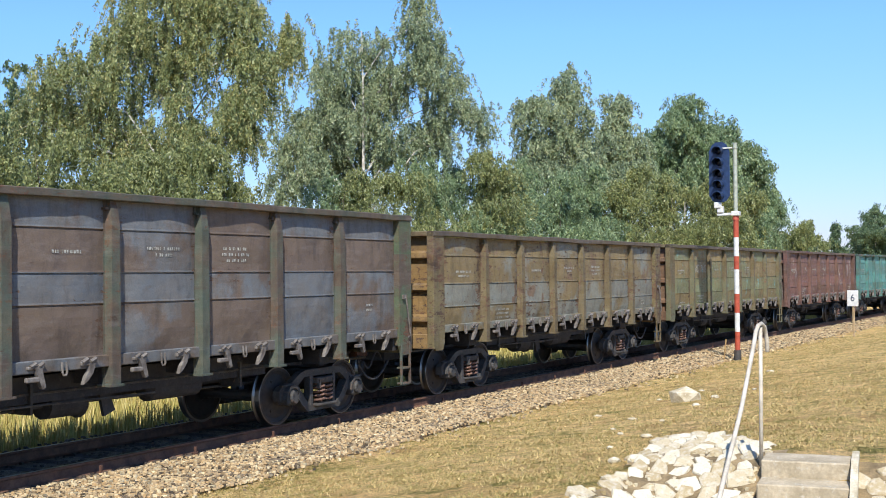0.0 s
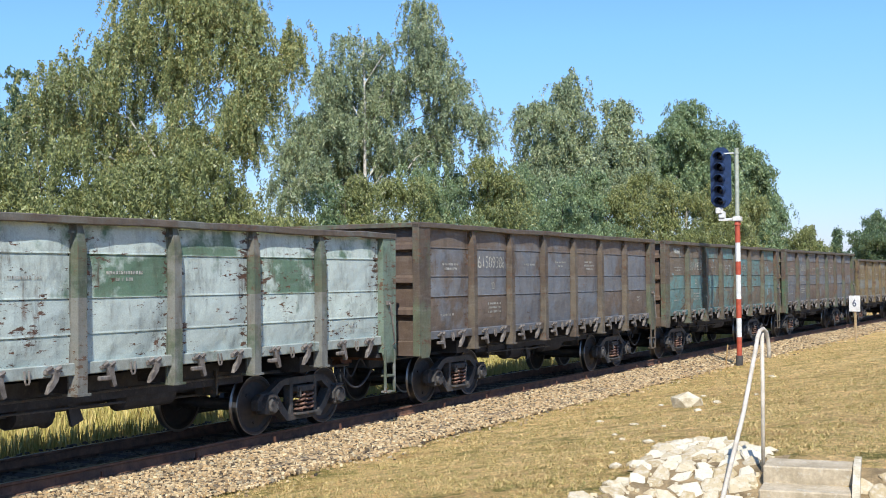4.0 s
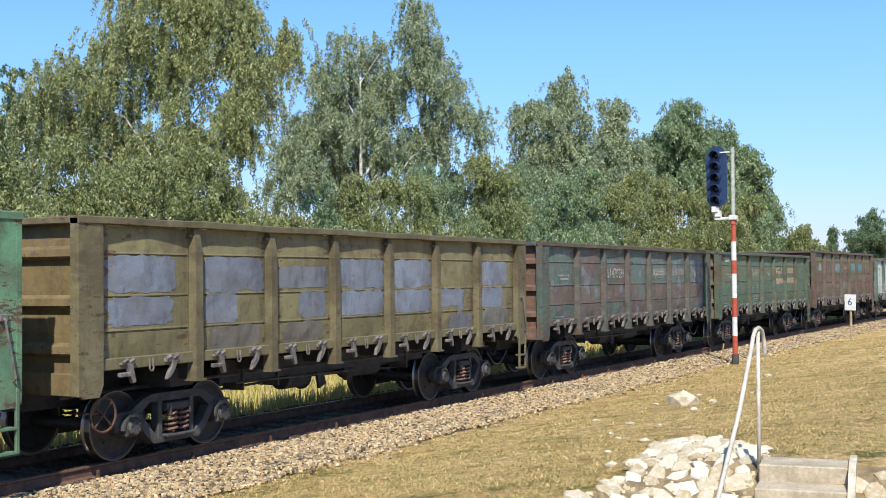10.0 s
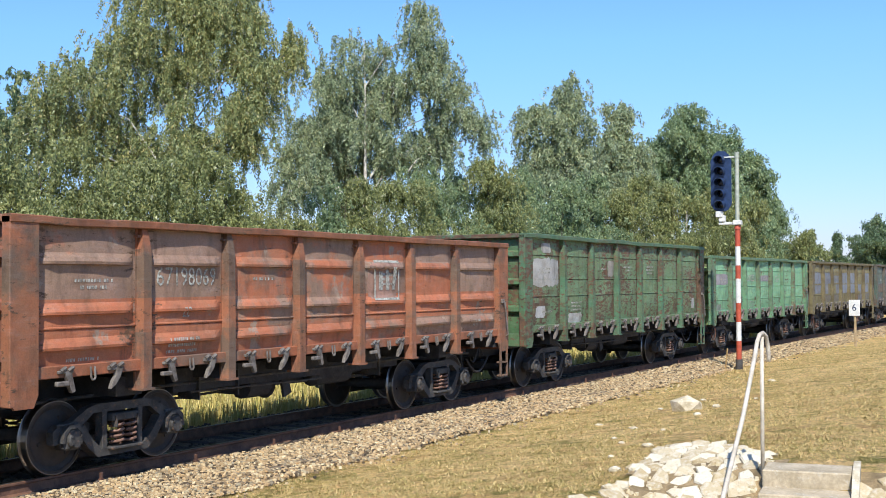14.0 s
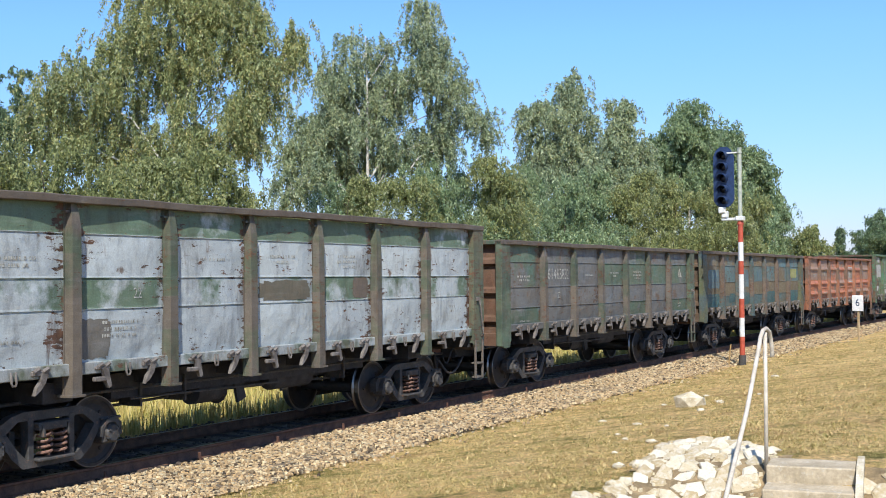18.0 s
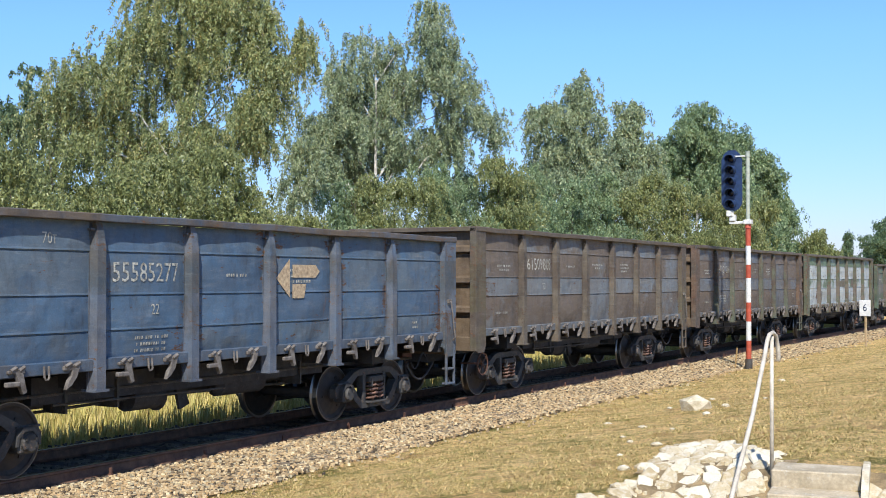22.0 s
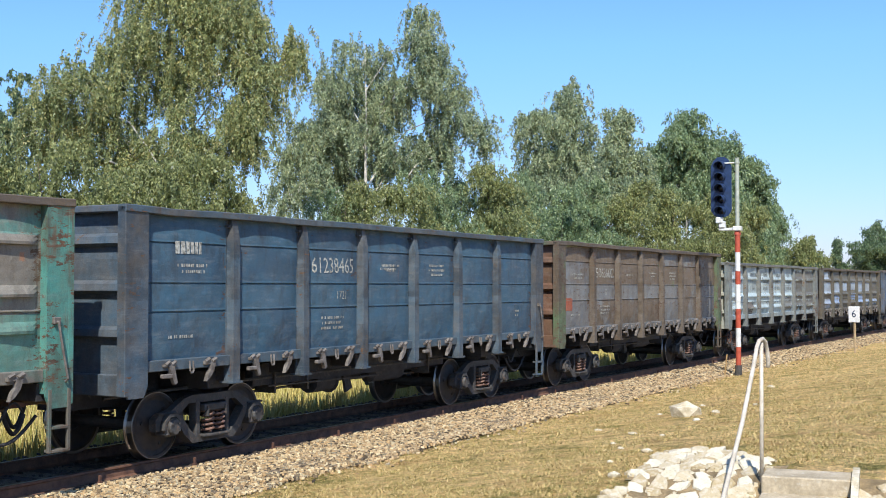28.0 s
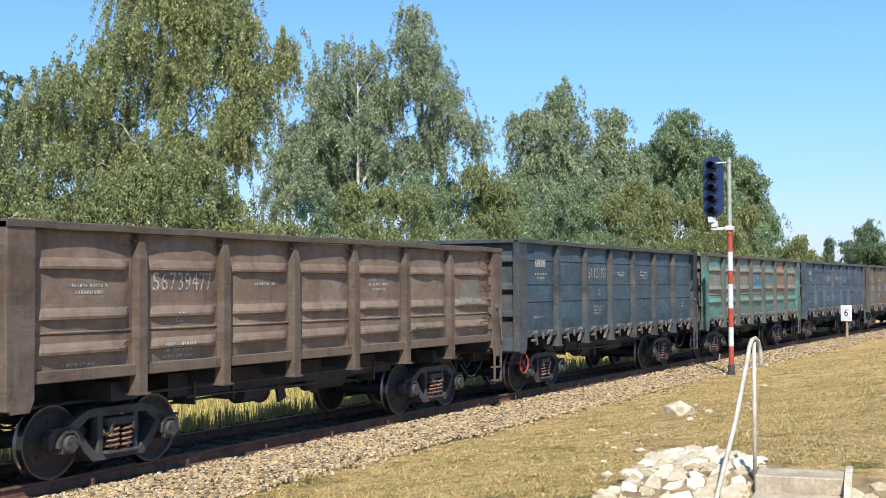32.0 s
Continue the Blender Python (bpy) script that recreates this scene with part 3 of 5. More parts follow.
def underframe_mesh():
    bm = bmesh.new()
    box(bm, -6.4, 6.4, -0.27, 0.27, 0.74, 1.26)
    for y in (-0.85, 0.70):
        box(bm, -3.1, 3.1, y, y + 0.15, 0.86, 1.2)
    for x in POSTS + [-6.2, 6.2]:
        box(bm, x - 0.07, x + 0.07, -1.40, -0.27, 1.06, 1.27)
        box(bm, x - 0.07, x + 0.07, 0.27, 1.40, 1.06, 1.27)
    for x in (-4.35, 4.35):
        box(bm, x - 0.24, x + 0.24, -1.2, -0.27, 0.95, 1.2)
        box(bm, x - 0.24, x + 0.24, 0.27, 1.2, 0.95, 1.2)
    return blank("underframe", bm)


def floor_mesh():
    bm = bmesh.new()
    box(bm, -6.4, 6.4, -1.39, 1.39, 1.28, 1.33)
    return blank("floor", bm)


def reservoir_mesh():
    bm = bmesh.new()
    tube(bm, [(0.55, -0.6, 0.84), (0.65, -0.6, 0.84), (1.65, -0.6, 0.84), (1.75, -0.6, 0.84)], [0.1, 0.19, 0.19, 0.1], 14)
    box(bm, 0.75, 0.81, -0.65, -0.55, 1.0, 1.28)
    box(bm, 1.5, 1.56, -0.65, -0.55, 1.0, 1.28)
    return blank("air_reservoir", bm)


def cylinder_mesh():
    bm = bmesh.new()
    tube(bm, [(-1.25, -0.6, 0.8), (-0.7, -0.6, 0.8), (-0.66, -0.6, 0.8), (-0.6, -0.6, 0.8)], [0.2, 0.2, 0.24, 0.1], 14)
    box(bm, -1.2, -0.7, -0.65, -0.25, 0.9, 1.2)
    prism(bm, [(-0.45, 1.1), (-0.3, 1.1), (-0.1, 0.62), (-0.3, 0.55)], -0.75, -0.7)
    return blank("brake_cylinder", bm)


def rods_mesh():
    bm = bmesh.new()
    tube(bm, [(-3.2, -0.5, 0.72), (-1.0, -0.62, 0.78), (3.2, -0.5, 0.7)], 0.022, 6)
    tube(bm, [(-6.2, -0.75, 0.92), (-3.0, -0.85, 0.98), (3.0, -0.85, 0.98), (6.2, -0.75, 0.92)], 0.025, 6)
    tube(bm, [(-2.9, -1.0, 0.86), (0.4, -1.0, 0.82)], 0.016, 6)
    for x in (-2.6, -1.7, 2.4):
        box(bm, x, x + 0.04, -0.9, -0.5, 0.72, 1.1)
    return blank("brake_rod", bm)


def coupler_mesh():
    bm = bmesh.new()
    box(bm, 6.4, 6.80, -0.11, 0.11, 0.94, 1.16, 0.02)
    prism(bm, [(6.72, 0.86), (6.72, 1.26), (6.98, 1.24), (7.03, 1.05), (6.98, 0.86)], -0.24, 0.10)
    box(bm, 6.86, 7.10, 0.04, 0.2, 0.9, 1.22, 0.02)
    return blank("coupler", bm)


def hose_mesh():
    bm = bmesh.new()
    pts = [(6.5, -0.42, 0.92)] + [(6.5 + 0.53 * i / 9, -0.42 + 0.25 * i / 9, 0.9 - 0.36 * math.sin(math.pi * (0.12 + 0.75 * i / 9))) for i in range(10)]
    tube(bm, pts, 0.03, 8)
    return blank("brake_hose", bm)


def pipe_mesh():
    """Sagging air pipe behind the end step."""
    bm = bmesh.new()
    tube(bm, [(5.35 + 1.0 * i / 12, -1.15, 0.86 - 0.30 * math.sin(math.pi * i / 12)) for i in range(13)], 0.022, 6)
    tube(bm, [(5.6 + 0.6 * i / 10, -1.1, 0.9 - 0.14 * math.sin(2 * math.pi * i / 10)) for i in range(11)], 0.016, 6)
    return blank("air_pipe", bm)


def step_mesh():
    bm = bmesh.new()
    for x in (6.20, 6.50):
        box(bm, x, x + 0.05, -1.53, -1.49, 0.44, 1.2, 0.006)
    for z in (0.44, 0.72):
        box(bm, 6.25, 6.50, -1.54, -1.40, z, z + 0.035, 0.005)
    return blank("end_step", bm)


def grip_mesh():
    bm = bmesh.new()
    tube(bm, [(6.30, -1.53, 2.02), (6.30, -1.58, 2.0), (6.33, -1.59, 1.8), (6.45, -1.58, 1.32), (6.46, -1.53, 1.28)], 0.016, 6)
    box(bm, 6.25, 6.36, -1.56, -1.515, 1.98, 2.06, 0.006)
    return blank("grab_iron", bm)


def handwheel_mesh():
    bm = bmesh.new()
    c, r = Vector((-6.02, -1.36, 0.72)), 0.22
    tube(bm, [c + r * Vector((math.cos(a), 0, math.sin(a))) for a in (2 * math.pi * i / 20 for i in range(21))], 0.017, 6, False)
    for i in range(4):
        a = math.pi / 4 + i * math.pi / 2
        tube(bm, [c, c + r * Vector((math.cos(a), 0, math.sin(a)))], 0.012, 5)
    tube(bm, [c, c + Vector((0, 0.5, 0))], 0.02, 6)
    tube(bm, [c + Vector((-0.34, 0.03, 0.04)), c + Vector((0.0, 0.03, 0.02))], 0.014, 6)
    return blank("handbrake_wheel", bm)


# bogie parts
def frame_mesh():
    """Cast side frame: arched top member, sagging lower member, columns round the spring nest."""
    bm = bmesh.new()
    prism(bm, [(-1.19, 0.42), (-1.20, 0.58), (-1.12, 0.65), (-0.88, 0.69), (-0.62, 0.83), (-0.45, 0.87), (0.45, 0.87), (0.62, 0.83), (0.88, 0.69), (1.12, 0.65), (1.20, 0.58), (1.19, 0.42), (1.09, 0.42), (1.06, 0.56),
               (0.80, 0.56), (0.74, 0.60), (0.52, 0.76), (-0.52, 0.76), (-0.74, 0.60), (-0.80, 0.56), (-1.06, 0.56), (-1.09, 0.42)], -1.09, -0.97)
    prism(bm, [(-0.82, 0.60), (-0.70, 0.62), (-0.55, 0.43), (-0.40, 0.29), (0.40, 0.29), (0.55, 0.43), (0.70, 0.62), (0.82, 0.60), (0.64, 0.34), (0.46, 0.19), (-0.46, 0.19), (-0.64, 0.34)], -1.11, -0.95)
    for x in (-0.37, 0.28):
        box(bm, x, x + 0.09, -1.10, -0.96, 0.24, 0.80, 0.01)
    box(bm, -0.29, 0.29, -1.20, -0.92, 0.26, 0.30, 0.01)
    box(bm, -0.26, 0.26, -1.17, -0.92, 0.63, 0.73, 0.012)
    for x in (-0.22, 0.18):
        box(bm, x, x + 0.04, -1.19, -1.12, 0.55, 0.70, 0.006)
    box(bm, -1.16, -0.80, -1.12, -1.04, 0.645, 0.675, 0.006)
    box(bm, 0.80, 1.16, -1.12, -1.04, 0.645, 0.675, 0.006)
    return blank("side_frame", bm)


def spring_mesh():
    bm = bmesh.new()
    n = 44
    tube(bm, [(0.085 * math.cos(2 * math.pi * 4.5 * i / n), -1.10 + 0.085 * math.sin(2 * math.pi * 4.5 * i / n), 0.32 + 0.31 * i / n) for i in range(n + 1)], 0.019, 6)
    return blank("coil_spring", bm)


def axle_box_mesh():
    bm = bmesh.new()
    box(bm, -0.14, 0.14, -1.17, -0.94, 0.34, 0.60, 0.03)
    prism(bm, [(-0.19, 0.44), (-0.16, 0.56), (-0.08, 0.66), (0.08, 0.66), (0.16, 0.56), (0.19, 0.44), (0.15, 0.44), (0.13, 0.54), (0.06, 0.61), (-0.06, 0.61), (-0.13, 0.54), (-0.15, 0.44)], -1.18, -1.0)
    lathe = [(0.0, -1.22), (0.10, -1.22), (0.115, -1.20), (0.115, -1.15), (0.0, -1.15)]
    vs0 = len(bm.verts)
    lathe_y(bm, [(max(r, 0.002), y) for r, y in lathe], 14)
    bm.verts.ensure_lookup_table()
    bmesh.ops.translate(bm, verts=bm.verts[vs0:], vec=(0, 0, 0.475))
    for dx, dz in ((-0.07, 0.045), (0.07, 0.045), (-0.07, -0.045), (0.07, -0.045)):
        box(bm, dx - 0.014, dx + 0.014, -1.235, -1.22, 0.475 + dz - 0.014, 0.475 + dz + 0.014)
    return blank("axle_box", bm)


def bolster_mesh():
    bm = bmesh.new()
    box(bm, -0.22, 0.22, -0.94, 0.94, 0.56, 0.86, 0.02)
    box(bm, -0.80, 0.80, -0.75, -0.70, 0.35, 0.42)
    box(bm, -0.80, 0.80, 0.70, 0.75, 0.35, 0.42)
    for x in (-0.42, 0.38):
        box(bm, x, x + 0.05, -0.85, 0.85, 0.30, 0.38)
        for y in (-0.86, 0.74):
            box(bm, x * 1.02 - 0.03, x * 1.02 + 0.06, y, y + 0.11, 0.28, 0.62)
    return blank("bogie", bm)


def wheelset_mesh():
    bm = bmesh.new()
    for sgn in (-1, 1):
        prof = [(0.06, 0.93), (0.11, 0.93), (0.13, 0.90), (0.15, 0.85), (0.36, 0.80), (0.41, 0.825), (0.42, 0.845), (0.468, 0.845), (0.474, 0.835),
                (0.478, 0.75), (0.492, 0.73), (0.503, 0.722), (0.503, 0.712), (0.49, 0.705), (0.42, 0.71), (0.38, 0.745), (0.16, 0.77), (0.12, 0.72), (0.08, 0.70)]
        lathe_y(bm, [(r, sgn * y) for r, y in prof], 36)
        for i in range(3):
            a = 2 * math.pi * i / 3 + 0.4
            box(bm, 0.27 * math.cos(a) - 0.02, 0.27 * math.cos(a) + 0.02, sgn * 0.83 - 0.012, sgn * 0.83 + 0.012, 0.27 * math.sin(a) - 0.02, 0.27 * math.sin(a) + 0.02)
    tube(bm, [(0, -1.0, 0), (0, -0.7, 0), (0, 0.7, 0), (0, 1.0, 0)], [0.07, 0.085, 0.085, 0.07], 14)
    return blank("wheelset", bm)


def letters(text, size, half, top, z, x, parent, material=M_WHITE, panel=0.0, squeeze=0.8, lift=0.007, label=""):
    """Painted writing that follows the bow of a side plate; x and z: its middle."""
    cu = bpy.data.curves.new("lettering", "FONT")
    cu.body, cu.size, cu.align_x, cu.align_y, cu.resolution_u = text, size, "CENTER", "CENTER", 2
    ob = bpy.data.objects.new("lettering", cu)
    scene.collection.objects.link(ob)
    bpy.context.view_layer.update()
    me = bpy.data.meshes.new_from_object(ob.evaluated_get(bpy.context.evaluated_depsgraph_get()))
    bpy.data.objects.remove(ob)
    for v in me.vertices:
        px, pz = v.co.x * squeeze + x, v.co.y + z
        v.co = (px + panel, on_face(px, pz, half, top, parent, panel) - lift, pz)
    me.materials.clear()
    me.materials.append(material)
    ob = piece("lettering", me, parent, label)
    ob["kind"] = "stuff"
    return ob


def bars(rows, half, top, z, x, parent, material=M_WHITE, panel=0.0, height=0.042, gap=0.085, lift=0.007, rnd=None, wide=(0.018, 0.04), space=(0.012, 0.014, 0.016, 0.05)):
    """Writing too small to read: rows of short bars. rows: widths in metres."""
    verts, faces = [], []
    for k, width in enumerate(rows):
        u = -width / 2
        while u < width / 2:
            w = rnd.uniform(*wide)
            for px, pz in ((u, 0), (u + w, 0), (u + w, height), (u, height)):
                zz = z - k * gap + pz
                verts.append((panel + x + px, on_face(x + px, zz, half, top, parent, panel) - lift, zz))
            n = len(verts) - 4
            faces.append((n, n + 1, n + 2, n + 3))
            u += w + rnd.choice(space)
    ob = from_lists("stencil_text", verts, faces, material, parent)
    ob["kind"] = "stuff"
    return ob


def patch(w, h, half, top, z, x, parent, material, panel=0.0, lift=0.004, rnd=None):
    """A patch of other paint with a ragged outline."""
    n, m = 14, max(8, int(h / 0.035))
    verts, faces = [], []
    ph = rnd.uniform(0, 99)
    for i in range(n + 1):
        for j in range(m + 1):
            u, q = -1 + 2 * i / n, -1 + 2 * j / m
            px = x + 0.5 * w * u * (1 + min(1, w) * (0.16 * noise.noise((q * 1.7 + ph, u, 1.0)) + 0.07 * noise.noise((q * 6.1 + ph, u * 2, 7.0))))
            pz = z + 0.5 * h * q * (1 + min(1, w) * (0.22 * noise.noise((u * 1.9 + ph, q, 4.0)) + 0.16 * noise.noise((u * 7.3 + ph, q * 2, 9.0))))
            verts.append((panel + px, on_face(px, pz, half, top, parent, panel) - lift, pz))
    k = m + 1
    for i in range(n):
        for j in range(m):
            if (i in (0, n - 1) and j in (0, m - 1)):
                continue
            faces.append((i * k + j, (i + 1) * k + j, (i + 1) * k + j + 1, i * k + j + 1))
    return from_lists("paint_patch", verts, faces, material, parent, True)


TURN = pose(0, 0, 0, 0, 0, 180)
SHARED = {
    "latch": latch_mesh(), "hinge": hinge_mesh(), "link": link_bar_mesh(), "under": underframe_mesh(), "floor": floor_mesh(), "tank": reservoir_mesh(), "cyl": cylinder_mesh(),
    "rods": rods_mesh(), "coupler": coupler_mesh(), "hose": hose_mesh(), "pipe": pipe_mesh(), "step": step_mesh(), "grip": grip_mesh(), "hand": handwheel_mesh(),
    "frame": frame_mesh(), "spring": spring_mesh(), "axle": axle_box_mesh(), "bolster": bolster_mesh(), "wheel": wheelset_mesh(), "sill": sill_mesh(), "rib": end_rib_mesh()}
SHAPES = {}
for tall, top_z in (("tall", 3.50), ("low", 3.25)):
    SHAPES[tall] = {"post": post_mesh(top_z), "corner": corner_mesh(top_z), "end": end_mesh(top_z), "rail": [rail_mesh(top_z, k) for k in range(5)], "endrail": end_rail_mesh(top_z)}
    for pressed in (False, True):
        SHAPES[tall, pressed] = [panel_mesh(PITCH / 2, top_z, pressed, k) for k in range(4)], [panel_mesh(0.94, top_z, pressed, 4 + k) for k in range(2)]



def plain_panel_mesh(half, top):
    """The bowed plate of the far side."""
    bm = bmesh.new()
    us, zs = [half * (i / 3 - 1) for i in range(7)], [SILL + (top - 0.1 - SILL) * j / 4 for j in range(5)]
    out = [[bm.verts.new((x, skin_y(x, z, half, top), z)) for z in zs] for x in us]
    inn = [[bm.verts.new((x, -SKIN + 0.05, z)) for z in zs] for x in us]
    for i in range(6):
        for j in range(4):
            bm.faces.new((out[i][j], out[i + 1][j], out[i + 1][j + 1], out[i][j + 1]))
            bm.faces.new((inn[i][j], inn[i][j + 1], inn[i + 1][j + 1], inn[i + 1][j]))
    return blank("side_panel", bm)


FAR_SIDE = {(tall, half): plain_panel_mesh(half, top_z) for tall, top_z in (("tall", 3.50), ("low", 3.25)) for half in (0.94, PITCH / 2)}
WHEELS, WAGONS = [], []
M_REDWHEEL = mottled("handwheel_red", col("b04a38"), col("8a3a2c"), 9, 0.6, 0.1, 0.002)
GROUP = "open wagons of the freight train"


def wagon(n, tall, pressed, a, b, look_, posts, corner, end, label, number="", num_panel=1, code="", marks=M_WHITE, hand=False, patches=(), seed=0, hatches=True, bias=(0, 0, 0, 0)):
    rnd = random.Random(100 + n)
    top = 3.50 if tall == "tall" else 3.25
    patch_, cell, rust, third, amount = look_
    side = paint("side_paint", col(a), col(b), patch_, cell, rust, col(third) if third else None, amount, (top - (1.40 if tall == "tall" else 1.46), top - 1.01, top - 0.46), bias, True, dust=0.4 if n in (-2, 6, 8, 10, 12, 3, -7) else 1.0, tone=1.0 if n in (0, -2, 8, 13, 11) else 0.88)
    post_m = paint("post_paint", col(posts, 0.8 if n not in (-2, 10, 12, 0) else 0.9), col(b, 0.55), 0.46, 0.3, 0.25 + rust * 0.6)
    corner_m = post_m if corner == posts else paint("corner_paint", col(corner, 0.85), col(b, 0.6), 0.46, 0.3, 0.2 + rust)
    end_m = post_m if end == posts else paint("end_paint", col(end), col(end, 0.7), 0.45, 0.4, rust)
    rail_m = paint("rim_paint", col("585049") if n not in (-2, 8, -3, 0, -1, -5, 10, 12) else col(posts, 0.75), col(posts, 0.55), 0.42, 0.3, 0.4)
    sill_m = paint("sill_paint", col(a, 0.85), col(b, 0.75), 0.42, 0.2, rust * 0.7)
    w = thing("freight_wagon", label, "wagon", GROUP)
    PRESSED[w.name] = pressed, n
    sh = SHAPES[tall]
    mids, ends = SHAPES[tall, pressed]
    for turn in (None, TURN):
        t = turn or Matrix()
        for i, (x, half) in enumerate(PANELS):
            me = FAR_SIDE[tall, half] if turn else ends[i // 6] if i in (0, 6) else mids[(i * 3 + n) % 4]
            painted("side_panel", me, w, side, t @ pose(x, 0, 0))
        for x in POSTS:
            painted("side_post", sh["post"], w, post_m, t @ pose(x, 0, 0))
        painted("top_rail", sh["rail"][(n * 2 + (turn is None)) % 5], w, rail_m, turn)
        painted("side_sill", SHARED["sill"], w, sill_m, turn)
        painted("end_wall", sh["end"], w, end_m, turn)
        painted("top_rail", sh["endrail"], w, corner_m, turn)
        for z in (top - 0.46, top - 1.08, top - 1.68):
            painted("end_rib", SHARED["rib"], w, end_m, t @ pose(0, 0, z))
        if hatches:
            for x, half in PANELS:
                painted("hatch_lock", SHARED["latch"], w, M_LATCH, t @ pose(x + 0.42, 0, 0))
                painted("hatch_hinge", SHARED["hinge"], w, M_LATCH, t @ pose(x + 0.42, 0, 0))
                if turn is None:
                    painted("hatch_link", SHARED["link"], w, M_LATCH, pose(x + 0.02, 0, 0))
        painted("coupler", SHARED["coupler"], w, M_RUSTY, turn)
        painted("brake_hose", SHARED["hose"], w, M_UNDER, turn)
        painted("end_step", SHARED["step"], w, post_m, turn)
        painted("grab_iron", SHARED["grip"], w, M_LATCH, turn)
        painted("corner_post", sh["corner"], w, corner_m, turn)
    mirror = Matrix.Diagonal((-1, 1, 1, 1))
    for tag in (tall + "_left",):
        if tag not in SHAPES:
            me = sh["corner"].copy()
            me.transform(mirror)
            me.flip_normals()
            SHAPES[tag] = me
    painted("corner_post", SHAPES[tall + "_left"], w, corner_m)
    painted("corner_post", SHAPES[tall + "_left"], w, corner_m, TURN)
    painted("underframe", SHARED["under"], w, M_UNDER)
    painted("floor", SHARED["floor"], w, M_FLOOR)
    painted("air_reservoir", SHARED["tank"], w, M_UNDER)
    painted("brake_cylinder", SHARED["cyl"], w, M_UNDER)
    painted("brake_rod", SHARED["rods"], w, M_STEEL)
    painted("air_pipe", SHARED["pipe"], w, M_UNDER)
    if hand:
        painted("handbrake_wheel", SHARED["hand"], w, M_REDWHEEL if n == 12 else M_RUSTY, None, "red painted spoked handbrake wheel" if n == 12 else "rusty spoked handbrake wheel")
    for x in (-4.35, 4.35):
        bogie = painted("bogie", SHARED["bolster"], w, M_STEEL, pose(x, 0, 0))
        for turn in (None, TURN):
            t = turn or Matrix()
            painted("side_frame", SHARED["frame"], bogie, M_STEEL, turn)
            for dx in (-0.115, 0.115):
                painted("coil_spring", SHARED["spring"], bogie, M_SPRING, t @ pose(dx, 0, 0))
            for dx in (-0.93, 0.93):
                painted("axle_box", SHARED["axle"], bogie, M_STEEL, t @ pose(dx, 0, 0))
        for dx in (-0.93, 0.93):
            WHEELS.append((painted("wheelset", SHARED["wheel"], bogie, M_WHEEL, pose(dx, 0, 0.475)), dx))
    # writing on the side that faces the station
    pw = lambda i: (PANELS[i][1], PANELS[i][0])
    if number:
        h, x = pw(num_panel)
        letters(number, 0.36, h, top, top - 0.74, 0.0, w, marks, x, 0.86, label="large stencilled wagon number")
    if code:
        h, x = pw(num_panel)
        letters(code, 0.20, h, top, top - 1.22, rnd.uniform(-0.1, 0.25), w, marks, x)
    if marks:
        spots = [(0, [0.62, 0.44], 0.80), (num_panel + 1, [0.5], 0.78), (4, [0.55, 0.6, 0.42], 0.7), (3, [0.62, 0.3], 0.72), (0, [0.55], 1.78), (6, [0.22, 0.16], 1.62), (num_panel, [0.62, 0.55, 0.6], 1.6)]
        for i, rows, dz in spots:
            h, x = pw(min(i, 6))
            if rnd.random() < 0.9:
                bars(rows, h, top, top - dz, rnd.uniform(-0.12, 0.12), w, marks, x, rnd=rnd)
    if n in (10, 12, -9, -5):
        h, x = pw(0)
        bars([0.55], h, top, top - (0.62 if n > 0 else 0.36), 0.0, w, marks, x, rnd=rnd, height=0.17, wide=(0.05, 0.09), space=(0.02, 0.03))
    for i, pwid, phei, dz, dx, hexcol in patches:
        h, x = pw(i)
        key = "patch_" + hexcol
        pm = bpy.data.materials.get(key) or paint(key, col(hexcol), col(hexcol, 0.82), 0.45, 0.2, 0.08)
        patch(pwid, phei, h, top, top - dz, dx, w, pm, x, rnd=rnd)
    WAGONS.append((n, w))
    return w


GREY, BROWN = "6e767d", "625247"
# wagon -16 stays out of view: guessed colours, added to continue the train's shadow
wagon(-16, "low", False, "5f9c94", "6e6a5c", (0.4, 0.4, 0.4, "", 0), "5c8a84", "5c8a84", "5c6a64", "weathered turquoise steel open wagon added out of view", marks=None)
wagon(-15, "low", False, "6d7f86", BROWN, (0.45, 0.6, 0.4, "", 0), "6a6a66", "6a6a66", BROWN, "grey-brown weathered steel open wagon")
wagon(-14, "low", False, "5fa8a2", "4d8a86", (0.45, 0.4, 0.3, "", 0), "4f9a94", "4f9a94", "4f7a74", "turquoise painted steel open wagon")
wagon(-13, "low", False, "8a5f58", "74504a", (0.5, 0.6, 0.5, "a89a94", 0.12), "7d554e", "7d554e", "6a4a44", "faded red-brown steel open wagon with pale blotches")
wagon(-12, "low", False, "7f8660", "8a7a50", (0.45, 0.6, 0.45, "7fb0a8", 0.08), "74785a", "74785a", "7a5a42", "olive green rusty steel open wagon with turquoise patches", "60217405", 1)
wagon(-11, "low", False, "868a80", "84744e", (0.46, 0.8, 0.7, "7a6450", 0.12), "7d7250", "80764e", "927442", "ochre and grey rust-streaked steel open wagon", "", 1)
wagon(-10, "tall", False, GREY, "6a5d55", (0.48, 1.0, 0.35, "", 0), "53645a", "4c6b4f", "77745c", "grey and brown steel open wagon with green posts and corners", "61509436", 1, "22")
wagon(-9, "tall", False, "5f8c8c", "6a6256", (0.42, 0.7, 0.6, "7ca6b0", 0.08), "66705f", "5a6a54", "66544a", "worn turquoise steel open wagon with rust patches", "61118365", 1, "22")
